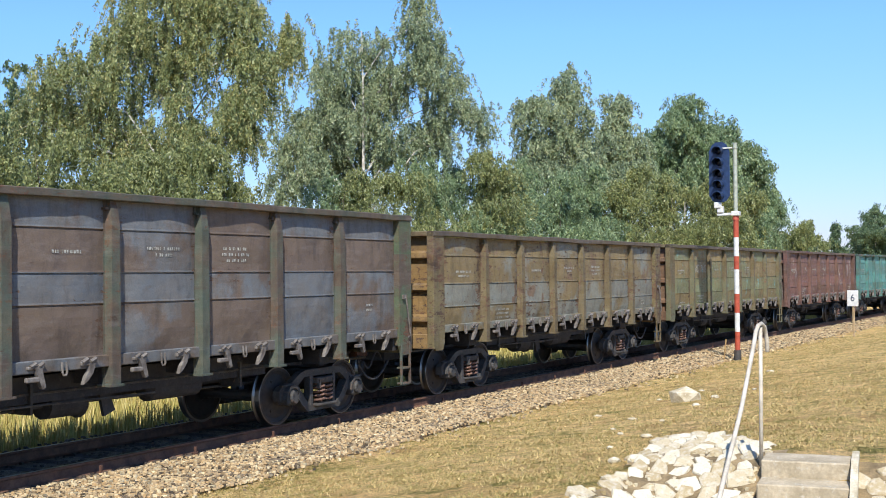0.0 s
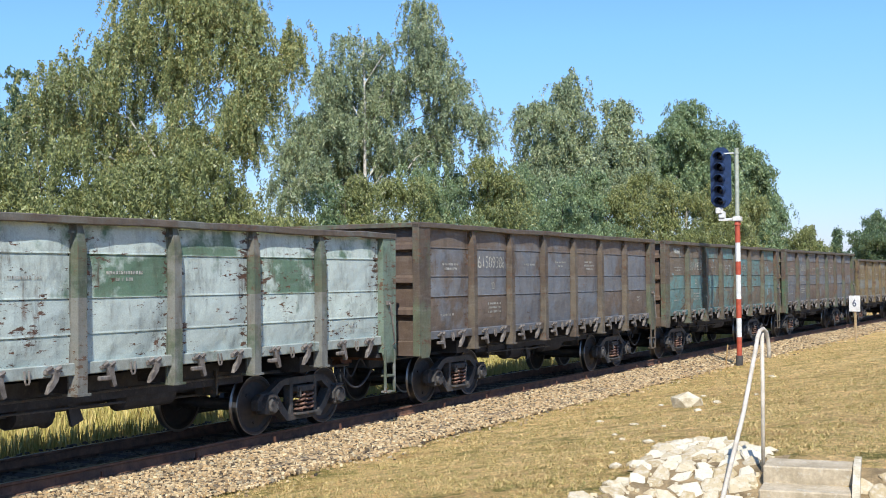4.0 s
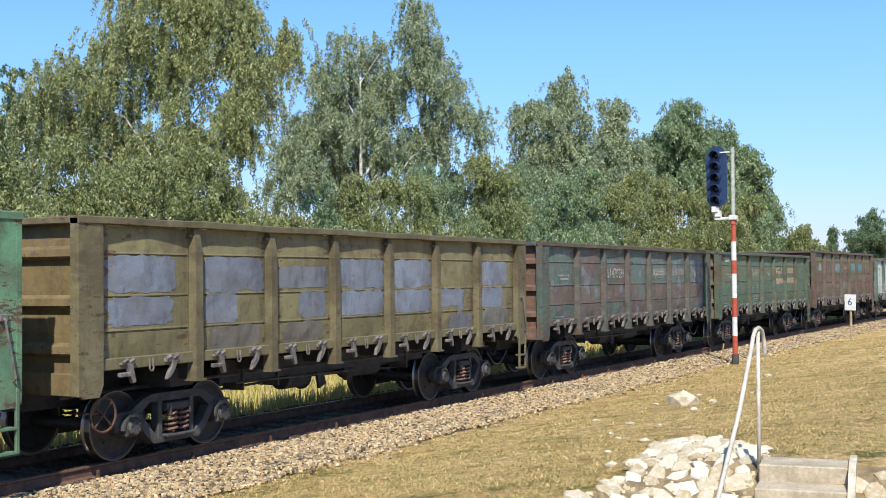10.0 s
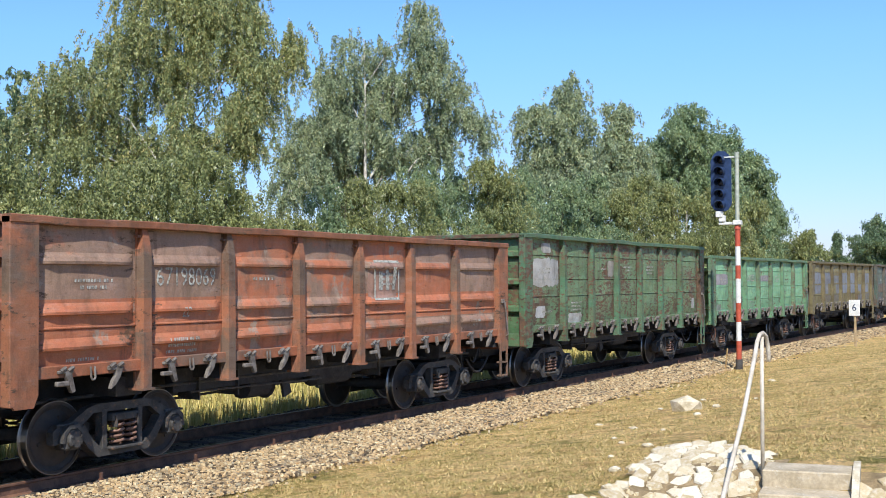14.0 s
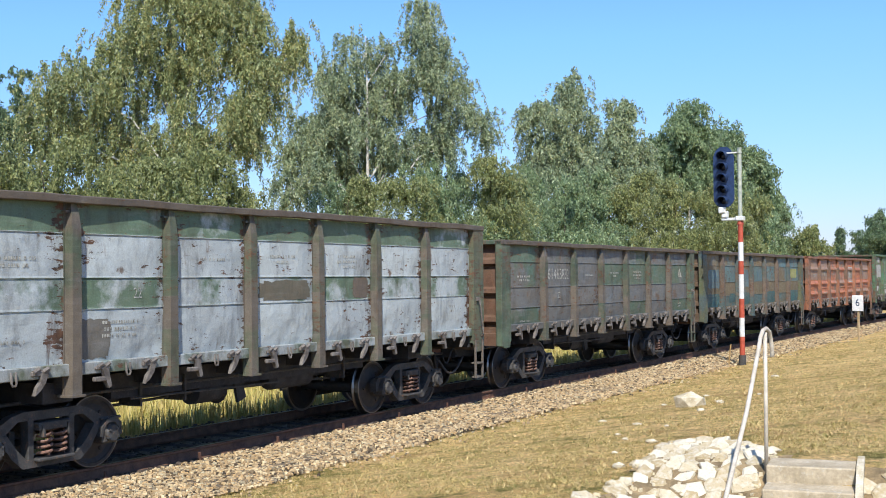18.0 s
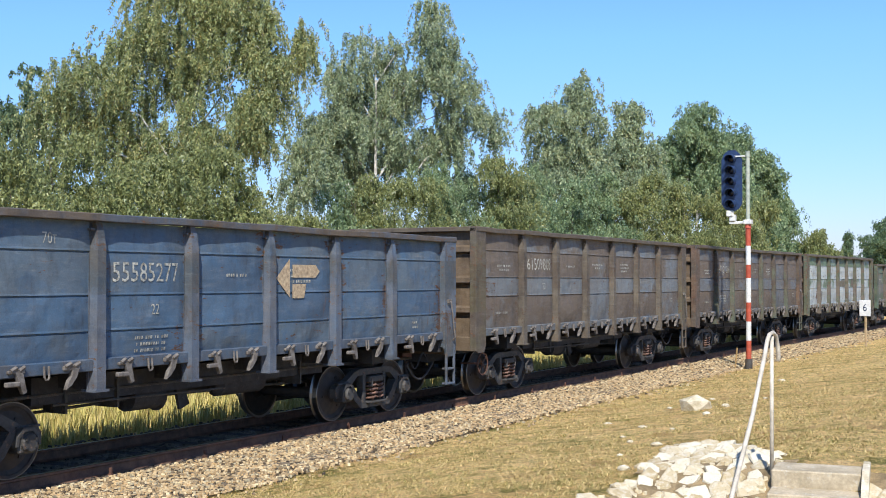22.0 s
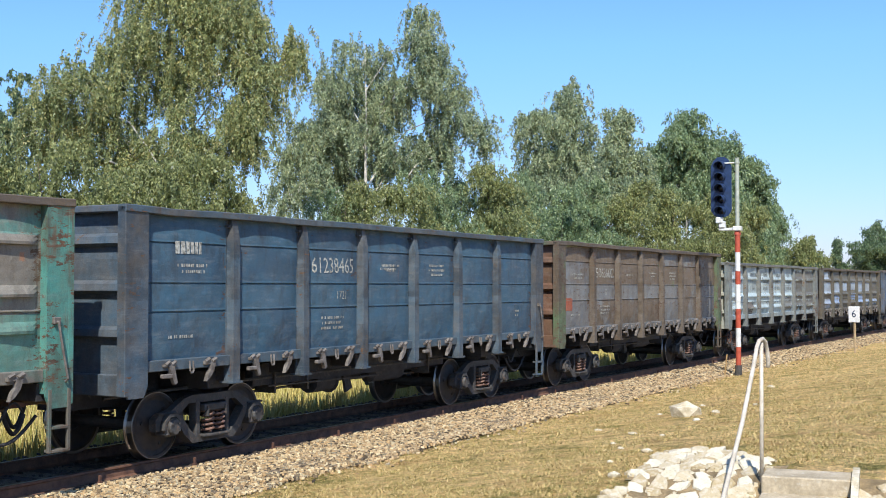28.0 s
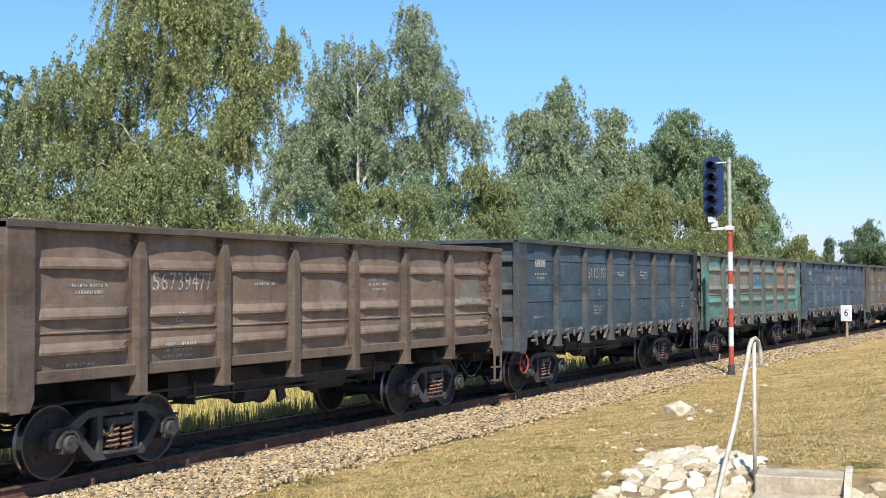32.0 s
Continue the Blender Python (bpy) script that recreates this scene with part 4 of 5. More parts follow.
wagon(-8, "tall", False, "707881", "655b54", (0.42, 1.0, 0.4, "", 0), "6c665a", "62705a", "5f5048", "blue-grey and brown steel open wagon", "61509386", 1, "22")
wagon(-7, "low", False, "c4d2ca", "5f7c66", (0.30, 0.7, 0.5, "", 0), "8d938e", "7a9484", "7a5040", "whitish painted steel open wagon with green scars", "", 1, hand=True)
wagon(-6, "tall", False, "6e5348", "62684a", (0.40, 0.6, 0.5, "4a7a5c", 0.04), "70635a", "6a5148", "5f4a44", "rust-brown steel open wagon with turquoise paint patches", "61487134", 2, "22",
      patches=[(2, 0.95, 0.42, 0.74, 0.15, "5f9aa0"), (4, 1.3, 0.38, 0.72, 0.0, "5496a4"), (5, 1.3, 0.36, 0.72, 0.0, "5496a4"), (0, 0.5, 0.3, 0.72, 0.1, "8fb8b4"), (3, 0.4, 0.3, 1.55, -0.4, "4f9aa4")])
W5 = wagon(-5, "low", False, "4c7059", "5d6a50", (0.40, 0.5, 0.45, "", 0), "56705f", "4a6e58", "84705a", "dark green steel open wagon with cream lettering", "62648977", 2, "22")
W4 = wagon(-4, "low", False, "685c56", "56706a", (0.48, 0.7, 0.6, "7c8088", 0.14), "64625c", "4a6c62", "7a5a4c", "brown and green scabby steel open wagon", "61470289", 2)
wagon(-3, "low", False, "857f54", "726a46", (0.40, 0.4, 0.45, "", 0), "7c7652", "807a54", "847246", "olive yellow steel open wagon with painted-out pale blue patches", "", 2, hand=True, marks=None,
      patches=[(0, 1.3, 0.48, 0.73, -0.1, "828d9c"), (0, 1.2, 0.38, 1.22, -0.1, "828d9c"), (1, 1.46, 0.5, 0.74, 0.0, "7e8896"), (1, 0.7, 0.42, 1.22, -0.3, "7e8896"), (1, 1.2, 0.36, 1.66, 0.05, "7c7a70"), (2, 1.46, 0.34, 0.78, 0.0, "7e8894"), (2, 0.8, 0.42, 1.22, 0.25, "7c8692"), (2, 1.1, 0.34, 1.66, 0.0, "7c7a70"),
               (3, 1.48, 0.50, 0.73, 0.0, "8793a2"), (3, 1.48, 0.42, 1.23, 0.0, "838f9f"), (4, 1.48, 0.50, 0.73, 0.0, "8793a2"), (4, 1.48, 0.42, 1.23, 0.0, "838f9f"), (5, 0.95, 0.34, 1.2, -0.25, "838f9f"), (5, 0.22, 0.4, 1.5, 0.1, "838f9f"), (5, 0.95, 0.3, 1.68, 0.2, "7e8288"),
               (6, 1.15, 0.50, 0.73, -0.15, "8793a2"), (6, 0.9, 0.42, 1.23, -0.25, "838f9f"), (6, 1.2, 0.38, 1.65, -0.1, "80827c")])
wagon(-2, "low", False, "7cae86", "729f7a", (0.40, 0.3, 0.62, "", 0), "669c76", "72ac80", "7a9a58", "light green steel open wagon speckled with rust", "60033014", 2, hand=True,
      patches=[(0, 1.5, 0.36, 0.78, 0.0, "a8a8b0"), (3, 1.3, 0.22, 0.74, 0.1, "a8a8b0"), (0, 0.5, 0.3, 1.75, -0.3, "9aaaa0"), (1, 0.6, 0.36, 1.68, -0.45, "9aaa9c"), (1, 0.45, 0.5, 1.62, 0.3, "6c6a64")])
wagon(-1, "tall", False, "6c9068", "638660", (0.5, 0.5, 1.05, "6a5040", 0.10), "4f8866", "4c8462", "4c7a50", "dark green steel open wagon flaking to brown rust", "", 1,
      patches=[(0, 1.5, 0.62, 0.86, 0.0, "c4c6c2"), (0, 0.5, 0.22, 0.30, 0.0, "c4c6c2"), (0, 0.5, 0.26, 1.76, -0.3, "d4d6d6"), (1, 0.8, 0.24, 1.95, -0.1, "c8cac6"), (2, 0.22, 0.24, 1.70, -0.7, "d4d6d6"), (1, 0.2, 0.24, 1.25, -1.2, "d0d2d2"),
               (2, 0.5, 0.4, 0.75, 0.5, "b0aea6"), (6, 0.25, 0.3, 1.75, 0.3, "d0d2d2"), (3, 0.25, 0.2, 1.25, -1.0, "d8dada")])
W0 = wagon(0, "low", True, "b46a48", "8e7262", (0.46, 0.7, 0.35, "9c8878", 0.09), "a86848", "b06c4a", "925642", "orange-red steel open wagon with pressed sides", "67198069", 1, "22",
      patches=[(4, 0.95, 0.62, 0.78, -0.1, "b89080")])
wagon(1, "low", False, "74694e", "4f7276", (0.40, 0.6, 0.5, "6a5a4a", 0.1), "72645a", "5c6a4c", "5f4c3a", "ochre steel open wagon with a teal lower stripe", "", 1, marks=None,
      patches=[(i, 1.4, 0.42, 1.60, 0.0, "2f6c72") for i in (0, 2, 4, 6)] + [(1, 0.8, 0.3, 1.55, 0.3, "2f6c72"), (3, 0.7, 0.4, 0.8, 0.2, "54808a"), (6, 0.95, 0.36, 0.72, -0.1, "a8ae6a"), (0, 1.2, 0.6, 0.9, 0.1, "5c808a"), (2, 1.2, 0.6, 0.9, 0.0, "67848c")])
W2 = wagon(2, "low", False, "6a7072", "4e6a5a", (0.40, 0.9, 0.5, "6a5a50", 0.10), "6e6860", "56745f", "70503f", "dark grey and green steel open wagon", "61463832", 1, "22")
wagon(3, "tall", False, "b6bfc0", "5f7560", (0.42, 0.5, 0.55, "70645a", 0.06), "706a62", "6a725a", "64544a", "white steel open wagon with brown and green scars", "", 1, "22",
      bias=(-0.28, 0.16, -0.3, 0.14), patches=[(1, 0.55, 0.5, 1.78, -0.5, "6e6e6a"), (4, 0.5, 0.34, 1.2, 0.4, "6e645a"), (3, 1.3, 0.3, 1.22, 0.0, "6c6a5c")])
wagon(4, "tall", False, "666f78", "625953", (0.46, 1.1, 0.45, "6a7456", 0.05), "5f6a5a", "6e5648", "6a5a48", "grey-blue and brown steel open wagon", "61121000", 1, "22",
      patches=[(3, 0.35, 0.3, 1.35, -0.55, "b0573a")])
wagon(5, "tall", False, "737d85", "645c56", (0.44, 1.1, 0.35, "", 0), "6c665c", "5d5a48", "6a5a48", "pale grey-blue and brown steel open wagon", "61509808", 1, "22", hand=True)
W6 = wagon(6, "low", False, "48647f", "566878", (0.42, 0.5, 0.4, "", 0), "5c7088", "60768e", "6a5a4c", "blue steel open wagon with a cream arrow emblem", "55585277", 2, "22")
wagon(7, "low", True, "5e615a", "686a62", (0.40, 0.6, 0.35, "", 0), "5c5f56", "585b50", "54483f", "dark grey pressed steel open wagon with white smeared bands", "", 1, marks=None,
      patches=[(0, 0.95, 0.30, 0.34, -0.3, "b8c8d8"), (0, 1.5, 0.50, 0.88, 0.0, "bccede"), (0, 1.5, 0.4, 1.58, 0.0, "b4c6da"), (1, 1.4, 0.45, 0.86, 0.0, "bccede"), (1, 1.1, 0.42, 1.45, 0.1, "a8c0e0"), (2, 1.25, 0.36, 0.84, 0.0, "bccede"),
               (3, 1.3, 0.36, 0.80, 0.0, "bccede"), (3, 1.35, 0.3, 1.3, 0.0, "a4c0e6"), (4, 1.3, 0.5, 0.82, 0.0, "b4cae0"), (4, 1.35, 0.42, 1.42, 0.0, "a4c0e6"), (5, 1.2, 0.5, 0.8, 0.0, "bccad4"), (5, 1.0, 0.3, 1.6, 0.0, "b0c4d8"), (6, 1.1, 0.3, 1.6, 0.0, "a8bcd4")])
W8 = wagon(8, "low", True, "b0c0c2", "929fa0", (0.38, 0.5, 0.3, "6e6a64", 0.05), "868e8c", "8e9a98", "bcc0b0", "pale bluish-white pressed steel open wagon", "", 1, hatches=False, hand=True,
      patches=[(1, 0.8, 0.45, 1.6, -0.3, "75716c"), (5, 1.45, 1.55, 0.98, 0.0, "74766f"), (6, 1.6, 1.6, 0.98, 0.0, "767a74"), (4, 1.2, 0.5, 1.5, 0.0, "8c908c")])
wagon(9, "tall", False, "7f8486", "6c6052", (0.46, 1.0, 0.5, "6a7a5a", 0.05), "726a60", "5c7a58", "70503f", "brown-grey steel open wagon with one green corner", "50636602", 1, "22",
      patches=[(0, 0.4, 0.3, 1.5, -0.5, "a8563c")])
wagon(10, "tall", False, "3b6076", "35546a", (0.45, 0.4, 0.12, "", 0), "4c6678", "486276", "486276", "blue-grey steel open wagon with white stencils", "61238465", 2, "1721")
wagon(11, "tall", True, "807e76", "588e84", (0.44, 0.35, 0.45, "a87a60", 0.03), "6e6e66", "56a89c", "806a50", "teal, grey and orange pressed steel open wagon, its rim dented", "522567", 1, "22",
      bias=(0.16, 0.02, -0.16, 0.10), patches=[(3, 0.8, 0.5, 0.82, 0.1, "2f7fa8"), (3, 1.1, 0.2, 1.02, 0.0, "3684a8"), (4, 0.7, 0.26, 0.8, 0.0, "4a8aa2"), (5, 1.4, 0.5, 0.42, 0.0, "a8846a"), (5, 1.4, 0.8, 1.0, 0.0, "a27e66"), (6, 0.7, 0.6, 0.9, -0.2, "a88a70"), (1, 1.2, 0.16, 0.40, 0.0, "8e7466")])
wagon(12, "tall", False, "3a5866", "334c5a", (0.45, 0.4, 0.10, "", 0), "46565f", "425660", "425660", "dark slate-blue steel open wagon with white stencils", "61121927", 2, "22", hand=True)
W13 = wagon(13, "low", True, "82705f", "725e50", (0.45, 0.6, 0.25, "9a6a50", 0.04), "78685c", "77675c", "70503f", "grey-brown pressed steel open wagon", "56739477", 1, "22", hatches=False, patches=[(6, 0.85, 0.5, 0.98, -0.1, "868676"), (5, 1.2, 0.3, 1.72, 0.0, "6e7468"), (3, 0.7, 0.4, 0.9, 0.2, "968474")])
wagon(14, "low", False, "7f8684", BROWN, (0.45, 0.8, 0.4, "", 0), "70685e", "8a7a58", "8a6a40", "grey and brown steel open wagon")
# wagon 15 is never in view, added only for the shadow it gives
wagon(15, "tall", False, "6c7a80", BROWN, (0.45, 0.8, 0.4, "", 0), "66645c", "66645c", BROWN, "slate grey and brown steel open wagon added out of view")


def sketch(shapes, panel, top, parent, material, label):
    """Flat painted shapes on a side plate: outlines in x and z round the plate's middle."""
    half, x0 = PANELS[panel][1], PANELS[panel][0]
    bm = bmesh.new()
    for out in shapes:
        bm.faces.new([bm.verts.new((x0 + x, on_face(x, z, half, top, parent, x0) - 0.014, z)) for x, z in out])
    part("emblem", bm, material, parent, label)


for k_ in range(5):
    bm = bmesh.new()
    z_ = 1.72 + 0.31 * k_
    y_ = on_face(0.42, z_, PANELS[6][1], 3.25, W13, PANELS[6][0])
    x_ = PANELS[6][0] + 0.30
    tube(bm, [(x_, y_ + 0.02, z_ - 0.03), (x_, y_ - 0.09, z_), (x_ + 0.02, y_ - 0.10, z_), (x_ + 0.38, y_ - 0.10, z_ + 0.01), (x_ + 0.40, y_ - 0.09, z_ + 0.01), (x_ + 0.40, y_ + 0.04, z_ - 0.02)], 0.012, 6)
    part("ladder_rung", bm, M_RUSTY, W13, "rusty bent steel rung")
M_SMEAR = mottled("dark_smear", col("5c605f"), col("7c8280"), 14, 0.8, 0.1, 0.002)
r8 = random.Random(31)
for p_ in range(5):
    for z_, wide_, high_ in ((2.78, 0.7, 0.17), (2.56, 1.0, 0.20), (2.30, 0.8, 0.12), (2.02, 1.1, 0.07), (1.78, 0.9, 0.10)):
        if r8.random() < 0.8:
            bars([wide_ * r8.uniform(0.5, 1.1)], PANELS[p_][1], 3.25, z_, r8.uniform(-0.2, 0.2), W8, M_SMEAR, PANELS[p_][0], rnd=r8, height=high_ * r8.uniform(0.7, 1.2), wide=(0.015, 0.06), space=(0.02, 0.04, 0.06, 0.09))
letters("70т", 0.20, PANELS[1][1], 3.25, 2.92, 0.1, W6, M_WHITE, PANELS[1][0])
BIG = dict(height=0.21, wide=(0.07, 0.13), space=(0.025, 0.03, 0.035))
r_ = random.Random(8)
for p_, rows_, z_, x_ in ((5, [1.0], 2.52, -0.1), (4, [1.35], 2.10, 0.05), (5, [1.2], 2.12, 0.0)):
    bars(rows_, PANELS[p_][1], 3.25, z_, x_, W5, M_YELLOW, PANELS[p_][0], rnd=r_, **BIG)
sketch([[(-0.55, 2.5), (-0.45, 2.72), (0.0, 2.72), (-0.05, 2.66), (-0.35, 2.66), (-0.42, 2.5)], [(-0.3, 2.5), (-0.25, 2.6), (0.1, 2.6), (0.15, 2.5)], [(0.2, 2.5), (0.28, 2.74), (0.4, 2.74), (0.32, 2.5)]], 4, 3.25, W5, M_YELLOW, "cream painted emblem")
for p_, rows_, z_ in ((4, [1.3], 2.45), (5, [1.2], 2.45)):
    bars(rows_, PANELS[p_][1], 3.25, z_, 0.0, W4, M_FADED, PANELS[p_][0], rnd=r_, **BIG)
sketch([[(-0.68, 2.45), (-0.36, 2.75), (-0.36, 2.15)], [(-0.30, 2.66), (-0.30, 2.46), (0.30, 2.46), (0.42, 2.56), (0.30, 2.66)], [(-0.30, 2.36), (-0.30, 2.14), (0.0, 2.14), (0.05, 2.36)]], 4, 3.25, W6, M_YELLOW, "cream arrow emblem")
sketch([[(-0.42, 2.82), (0.42, 2.82), (0.42, 2.78), (-0.42, 2.78)], [(-0.42, 2.16), (0.42, 2.16), (0.42, 2.12), (-0.42, 2.12)], [(-0.42, 2.78), (-0.38, 2.78), (-0.38, 2.16), (-0.42, 2.16)], [(0.38, 2.78), (0.42, 2.78), (0.42, 2.16), (0.38, 2.16)],
        [(-0.25, 2.62), (-0.12, 2.62), (-0.12, 2.3), (-0.25, 2.3)], [(-0.02, 2.66), (0.1, 2.66), (0.1, 2.3), (-0.02, 2.3)], [(0.18, 2.7), (0.28, 2.7), (0.28, 2.3), (0.18, 2.3)]], 4, 3.25, W0, M_WHITE, "white square emblem")
sketch([[(-0.2, 2.42), (0.0, 2.7), (0.03, 2.64), (-0.12, 2.42)], [(-0.05, 2.42), (0.2, 2.42), (0.03, 2.64)]], 6, 3.25, W2, M_WHITE, "white triangle emblem")


def run(t):
    """How far the train has come at t seconds."""
    return -152.998 + 10.42347 * t - 0.00722927 * t * t + 4.031e-05 * t ** 3


def motions():
    ticks = [32.0 * i / 32 for i in range(33)]
    for n, w in WAGONS:
        walk(w, [(t, on_track(run(t) - n * LSP + HALF)) for t in ticks])
    turns = [i / 15 for i in range(481)]
    spins = [pose(0, 0, 0, 0, math.degrees(run(t) / 0.475) % 360, 0) for t in turns]
    for ob, dx in WHEELS:
        at = Matrix.Translation((dx, 0, 0.475))
        walk(ob, [(t, at @ q) for t, q in zip(turns, spins)])

# ---------------------------------------------------------------- beside the line
M_RED = mottled("signal_red", col("b0523a"), col("98432e"), 9, 0.55, 0.1, 0.002)
M_SWHITE = mottled("signal_white", col("d8d8d2"), col("c0c0ba"), 9, 0.55, 0.1, 0.002)
M_POLE = mottled("pole_grey", col("b4b8a8"), col("9aa090"), 9, 0.5, 0.1, 0.002, 0.3)
# black paint with the sky's blue reflection mixed into the base colour
M_BLACK_SKY = mottled("signal_black_sky_blue", col("2a3c60"), col("20304c"), 9, 0.4, 0.1, 0.002)
M_LENS = mottled("dark_lens", col("161c2c"), col("101420"), 9, 0.15, 0.0, 0.002)
M_PAINTW = mottled("railing_white", col("cac0ae"), col("a89e8c"), 9, 0.5, 0.15, 0.002)
M_ROCK = mottled("pale_rock", col("cfc4aa"), col("a89a7c"), 6, 0.9, 0.6, 0.02, c=col("e0d8c6"))


def cyl(bm, x, y, z0, z1, r0, r1=None, sides=16):
    tube(bm, [(x, y, z0), (x, y, z1)], [r0, r1 or r0], sides)


def light_signal(x, y, z):
    s = thing("railway_signal", "tall light signal, black five-lamp head, red and white mast", "signal", m=pose(x, y, z))
    bm = bmesh.new()
    box(bm, -0.28, 0.28, -0.28, 0.28, -0.12, 0.05, 0.02)
    part("foundation", bm, M_CONC, s)
    bm = bmesh.new()
    cyl(bm, 0, 0, 0.04, 0.40, 0.105)
    cyl(bm, 0, 0, 0.04, 0.08, 0.19)
    part("mast_base", bm, M_STEEL, s)
    for i, (a, b) in enumerate(((0.40, 0.94), (0.94, 1.5), (1.5, 2.06), (2.06, 2.78), (2.78, 3.17), (3.17, 3.73), (3.73, 4.25))):
        bm = bmesh.new()
        cyl(bm, 0, 0, a, b, 0.078 - 0.002 * (i % 2))
        part("mast_band", bm, M_SWHITE if i % 2 else M_RED, s)
    bm = bmesh.new()
    cyl(bm, 0, 0, 4.25, 4.38, 0.10, 0.075)
    part("reducer", bm, M_RED, s)
    bm = bmesh.new()
    cyl(bm, 0, 0, 4.38, 6.50, 0.062)
    cyl(bm, 0, 0, 6.50, 6.53, 0.07)
    cyl(bm, 0, 0, 6.36, 6.41, 0.08)
    part("upper_pole", bm, M_POLE, s)
    bm = bmesh.new()
    box(bm, -0.06, 0.06, -0.05, 0.55, 4.38, 4.46, 0.01)
    box(bm, -0.12, 0.12, -0.12, 0.12, 4.36, 4.50, 0.02)
    box(bm, -0.10, 0.08, 0.36, 0.54, 4.46, 4.66, 0.02)
    box(bm, -0.14, 0.02, 0.42, 0.62, 4.60, 4.78, 0.02)
    part("bracket", bm, M_SWHITE, s)
    bm = bmesh.new()
    box(bm, -0.03, 0.03, 0.0, 0.42, 6.37, 6.41, 0.005)
    part("bracket", bm, M_SWHITE, s)
    # head: a board with rounded ends, facing back along the line
    bm = bmesh.new()
    w, z0, z1 = 0.31, 4.78, 6.58
    out = [(-w + 0.0, z0 + 0.2), (-w + 0.1, z0 + 0.05), (-w + 0.2, z0), (w - 0.2, z0), (w - 0.1, z0 + 0.05), (w, z0 + 0.2), (w, z1 - 0.28), (w - 0.08, z1 - 0.1), (w - 0.2, z1), (-w + 0.2, z1), (-w + 0.08, z1 - 0.1), (-w, z1 - 0.28)]
    a = [bm.verts.new((0.0, 0.48 + p, q)) for p, q in out]
    b = [bm.verts.new((0.03, 0.48 + p, q)) for p, q in out]
    bm.faces.new(a)
    bm.faces.new(b[::-1])
    for i in range(len(a)):
        bm.faces.new((a[i], b[i], b[(i + 1) % len(a)], a[(i + 1) % len(a)]))
    board = part("head_board", bm, M_BLACK_SKY, s)
    bm = bmesh.new()
    box(bm, 0.03, 0.26, 0.30, 0.66, 4.86, 6.46, 0.02)
    part("lamp_case", bm, M_BLACK_SKY, board)
    for i in range(5):
        zc = 4.98 + 0.335 * i
        bm = bmesh.new()
        n = 14
        arc = [math.radians(-35 + 250 * j / n) for j in range(n + 1)]
        inner, outer = [], []
        for r, dst in ((0.125, inner), (0.14, outer)):
            for t in arc:
                reach = -0.34 + 0.12 * max(0.0, -math.sin(t) + 0.2)
                dst.append((bm.verts.new((-0.002, 0.48 + r * math.cos(t), zc + r * math.sin(t))), bm.verts.new((reach, 0.48 + r * 1.08 * math.cos(t), zc + r * 1.05 * math.sin(t) - 0.03))))
        for p in (inner, outer):
            for j in range(n):
                bm.faces.new((p[j][0], p[j][1], p[j + 1][1], p[j + 1][0]))
        for j in range(n):
            bm.faces.new((inner[j][1], outer[j][1], outer[j + 1][1], inner[j + 1][1]))
        part("visor", bm, M_BLACK_SKY, board)
        bm = bmesh.new()
        tube(bm, [(-0.004, 0.48, zc), (-0.02, 0.48, zc), (-0.035, 0.48, zc)], [0.115, 0.11, 0.06], 16)
        part("lens", bm, M_LENS, board, "unlit dark signal lens", True)
    return s


light_signal(16.9, -3.24, -0.29)
bm = bmesh.new()
tube(bm, [(16.4, -2.95, -0.32), (16.45, -3.02, 0.45)], 0.022, 6)
tagged(link_mesh("wooden_stake", bm, mottled("stake_wood", col("a88a58"), col("8a6e44"), 9)), "thin wooden stake leaning beside the signal", "stake")

sign = thing("distance_sign", "white plate with a black 6 on a wooden post", "sign", m=pose(28.6, -4.55, -0.24, 0, 0, -22))
bm = bmesh.new()
box(bm, -0.03, 0.03, -0.04, 0.04, -0.1, 1.9, 0.01)
part("post", bm, mottled("sign_post_wood", col("b49c78"), col("94805e"), 9), sign)
bm = bmesh.new()
box(bm, -0.052, -0.03, -0.23, 0.23, 1.32, 1.92, 0.008)
plate = part("plate", bm, mottled("sign_white", col("ecebe6"), col("dcdad4"), 6, 0.5, 0.1, 0.002), sign)
cu = bpy.data.curves.new("numeral", "FONT")
cu.body, cu.size, cu.align_x, cu.align_y = "6", 0.38, "CENTER", "CENTER"
tmp = new("numeral", cu)
bpy.context.view_layer.update()
me = bpy.data.meshes.new_from_object(tmp.evaluated_get(bpy.context.evaluated_depsgraph_get()))
bpy.data.objects.remove(tmp)
me.transform(pose(-0.056, 0, 1.63) @ Matrix(((0, 0, -1, 0), (-1, 0, 0, 0), (0, 1, 0, 0), (0, 0, 0, 1))))
me.materials.clear()
me.materials.append(M_BLACK_SKY)
piece("numeral", me, plate)

# concrete stairs going down beside a stone-pitched bank
stairs = thing("stairs", "worn grey concrete block steps going down the bank", "stairs", m=pose(-6.4, -10.06, 0.70, 0, 0, 8))
M_STEP = mottled("step_concrete", col("b8a98e"), col("978a70"), 4, 0.9, 0.35, 0.008, c=col("b8b09e"))
for i in range(7):
    bm = bmesh.new()
    x1 = -0.02 - 0.36 * i + (0.0 if i == 0 else -0.12)
    box(bm, x1 - (0.5 if i == 0 else 0.42), x1, -0.39, 0.39, -0.15 * (i + 1) - 0.12, -0.15 * i, 0.012)
    part("step", bm, M_STEP, stairs)
bm = bmesh.new()
prism(bm, [(-0.04, 0.05), (-0.5, 0.03), (-3.0, -1.0), (-3.0, -1.4), (-0.3, -0.4), (-0.04, -0.35)], -0.455, -0.392)
part("kerb", bm, M_ROCK, stairs, "sloping concrete kerb edging")

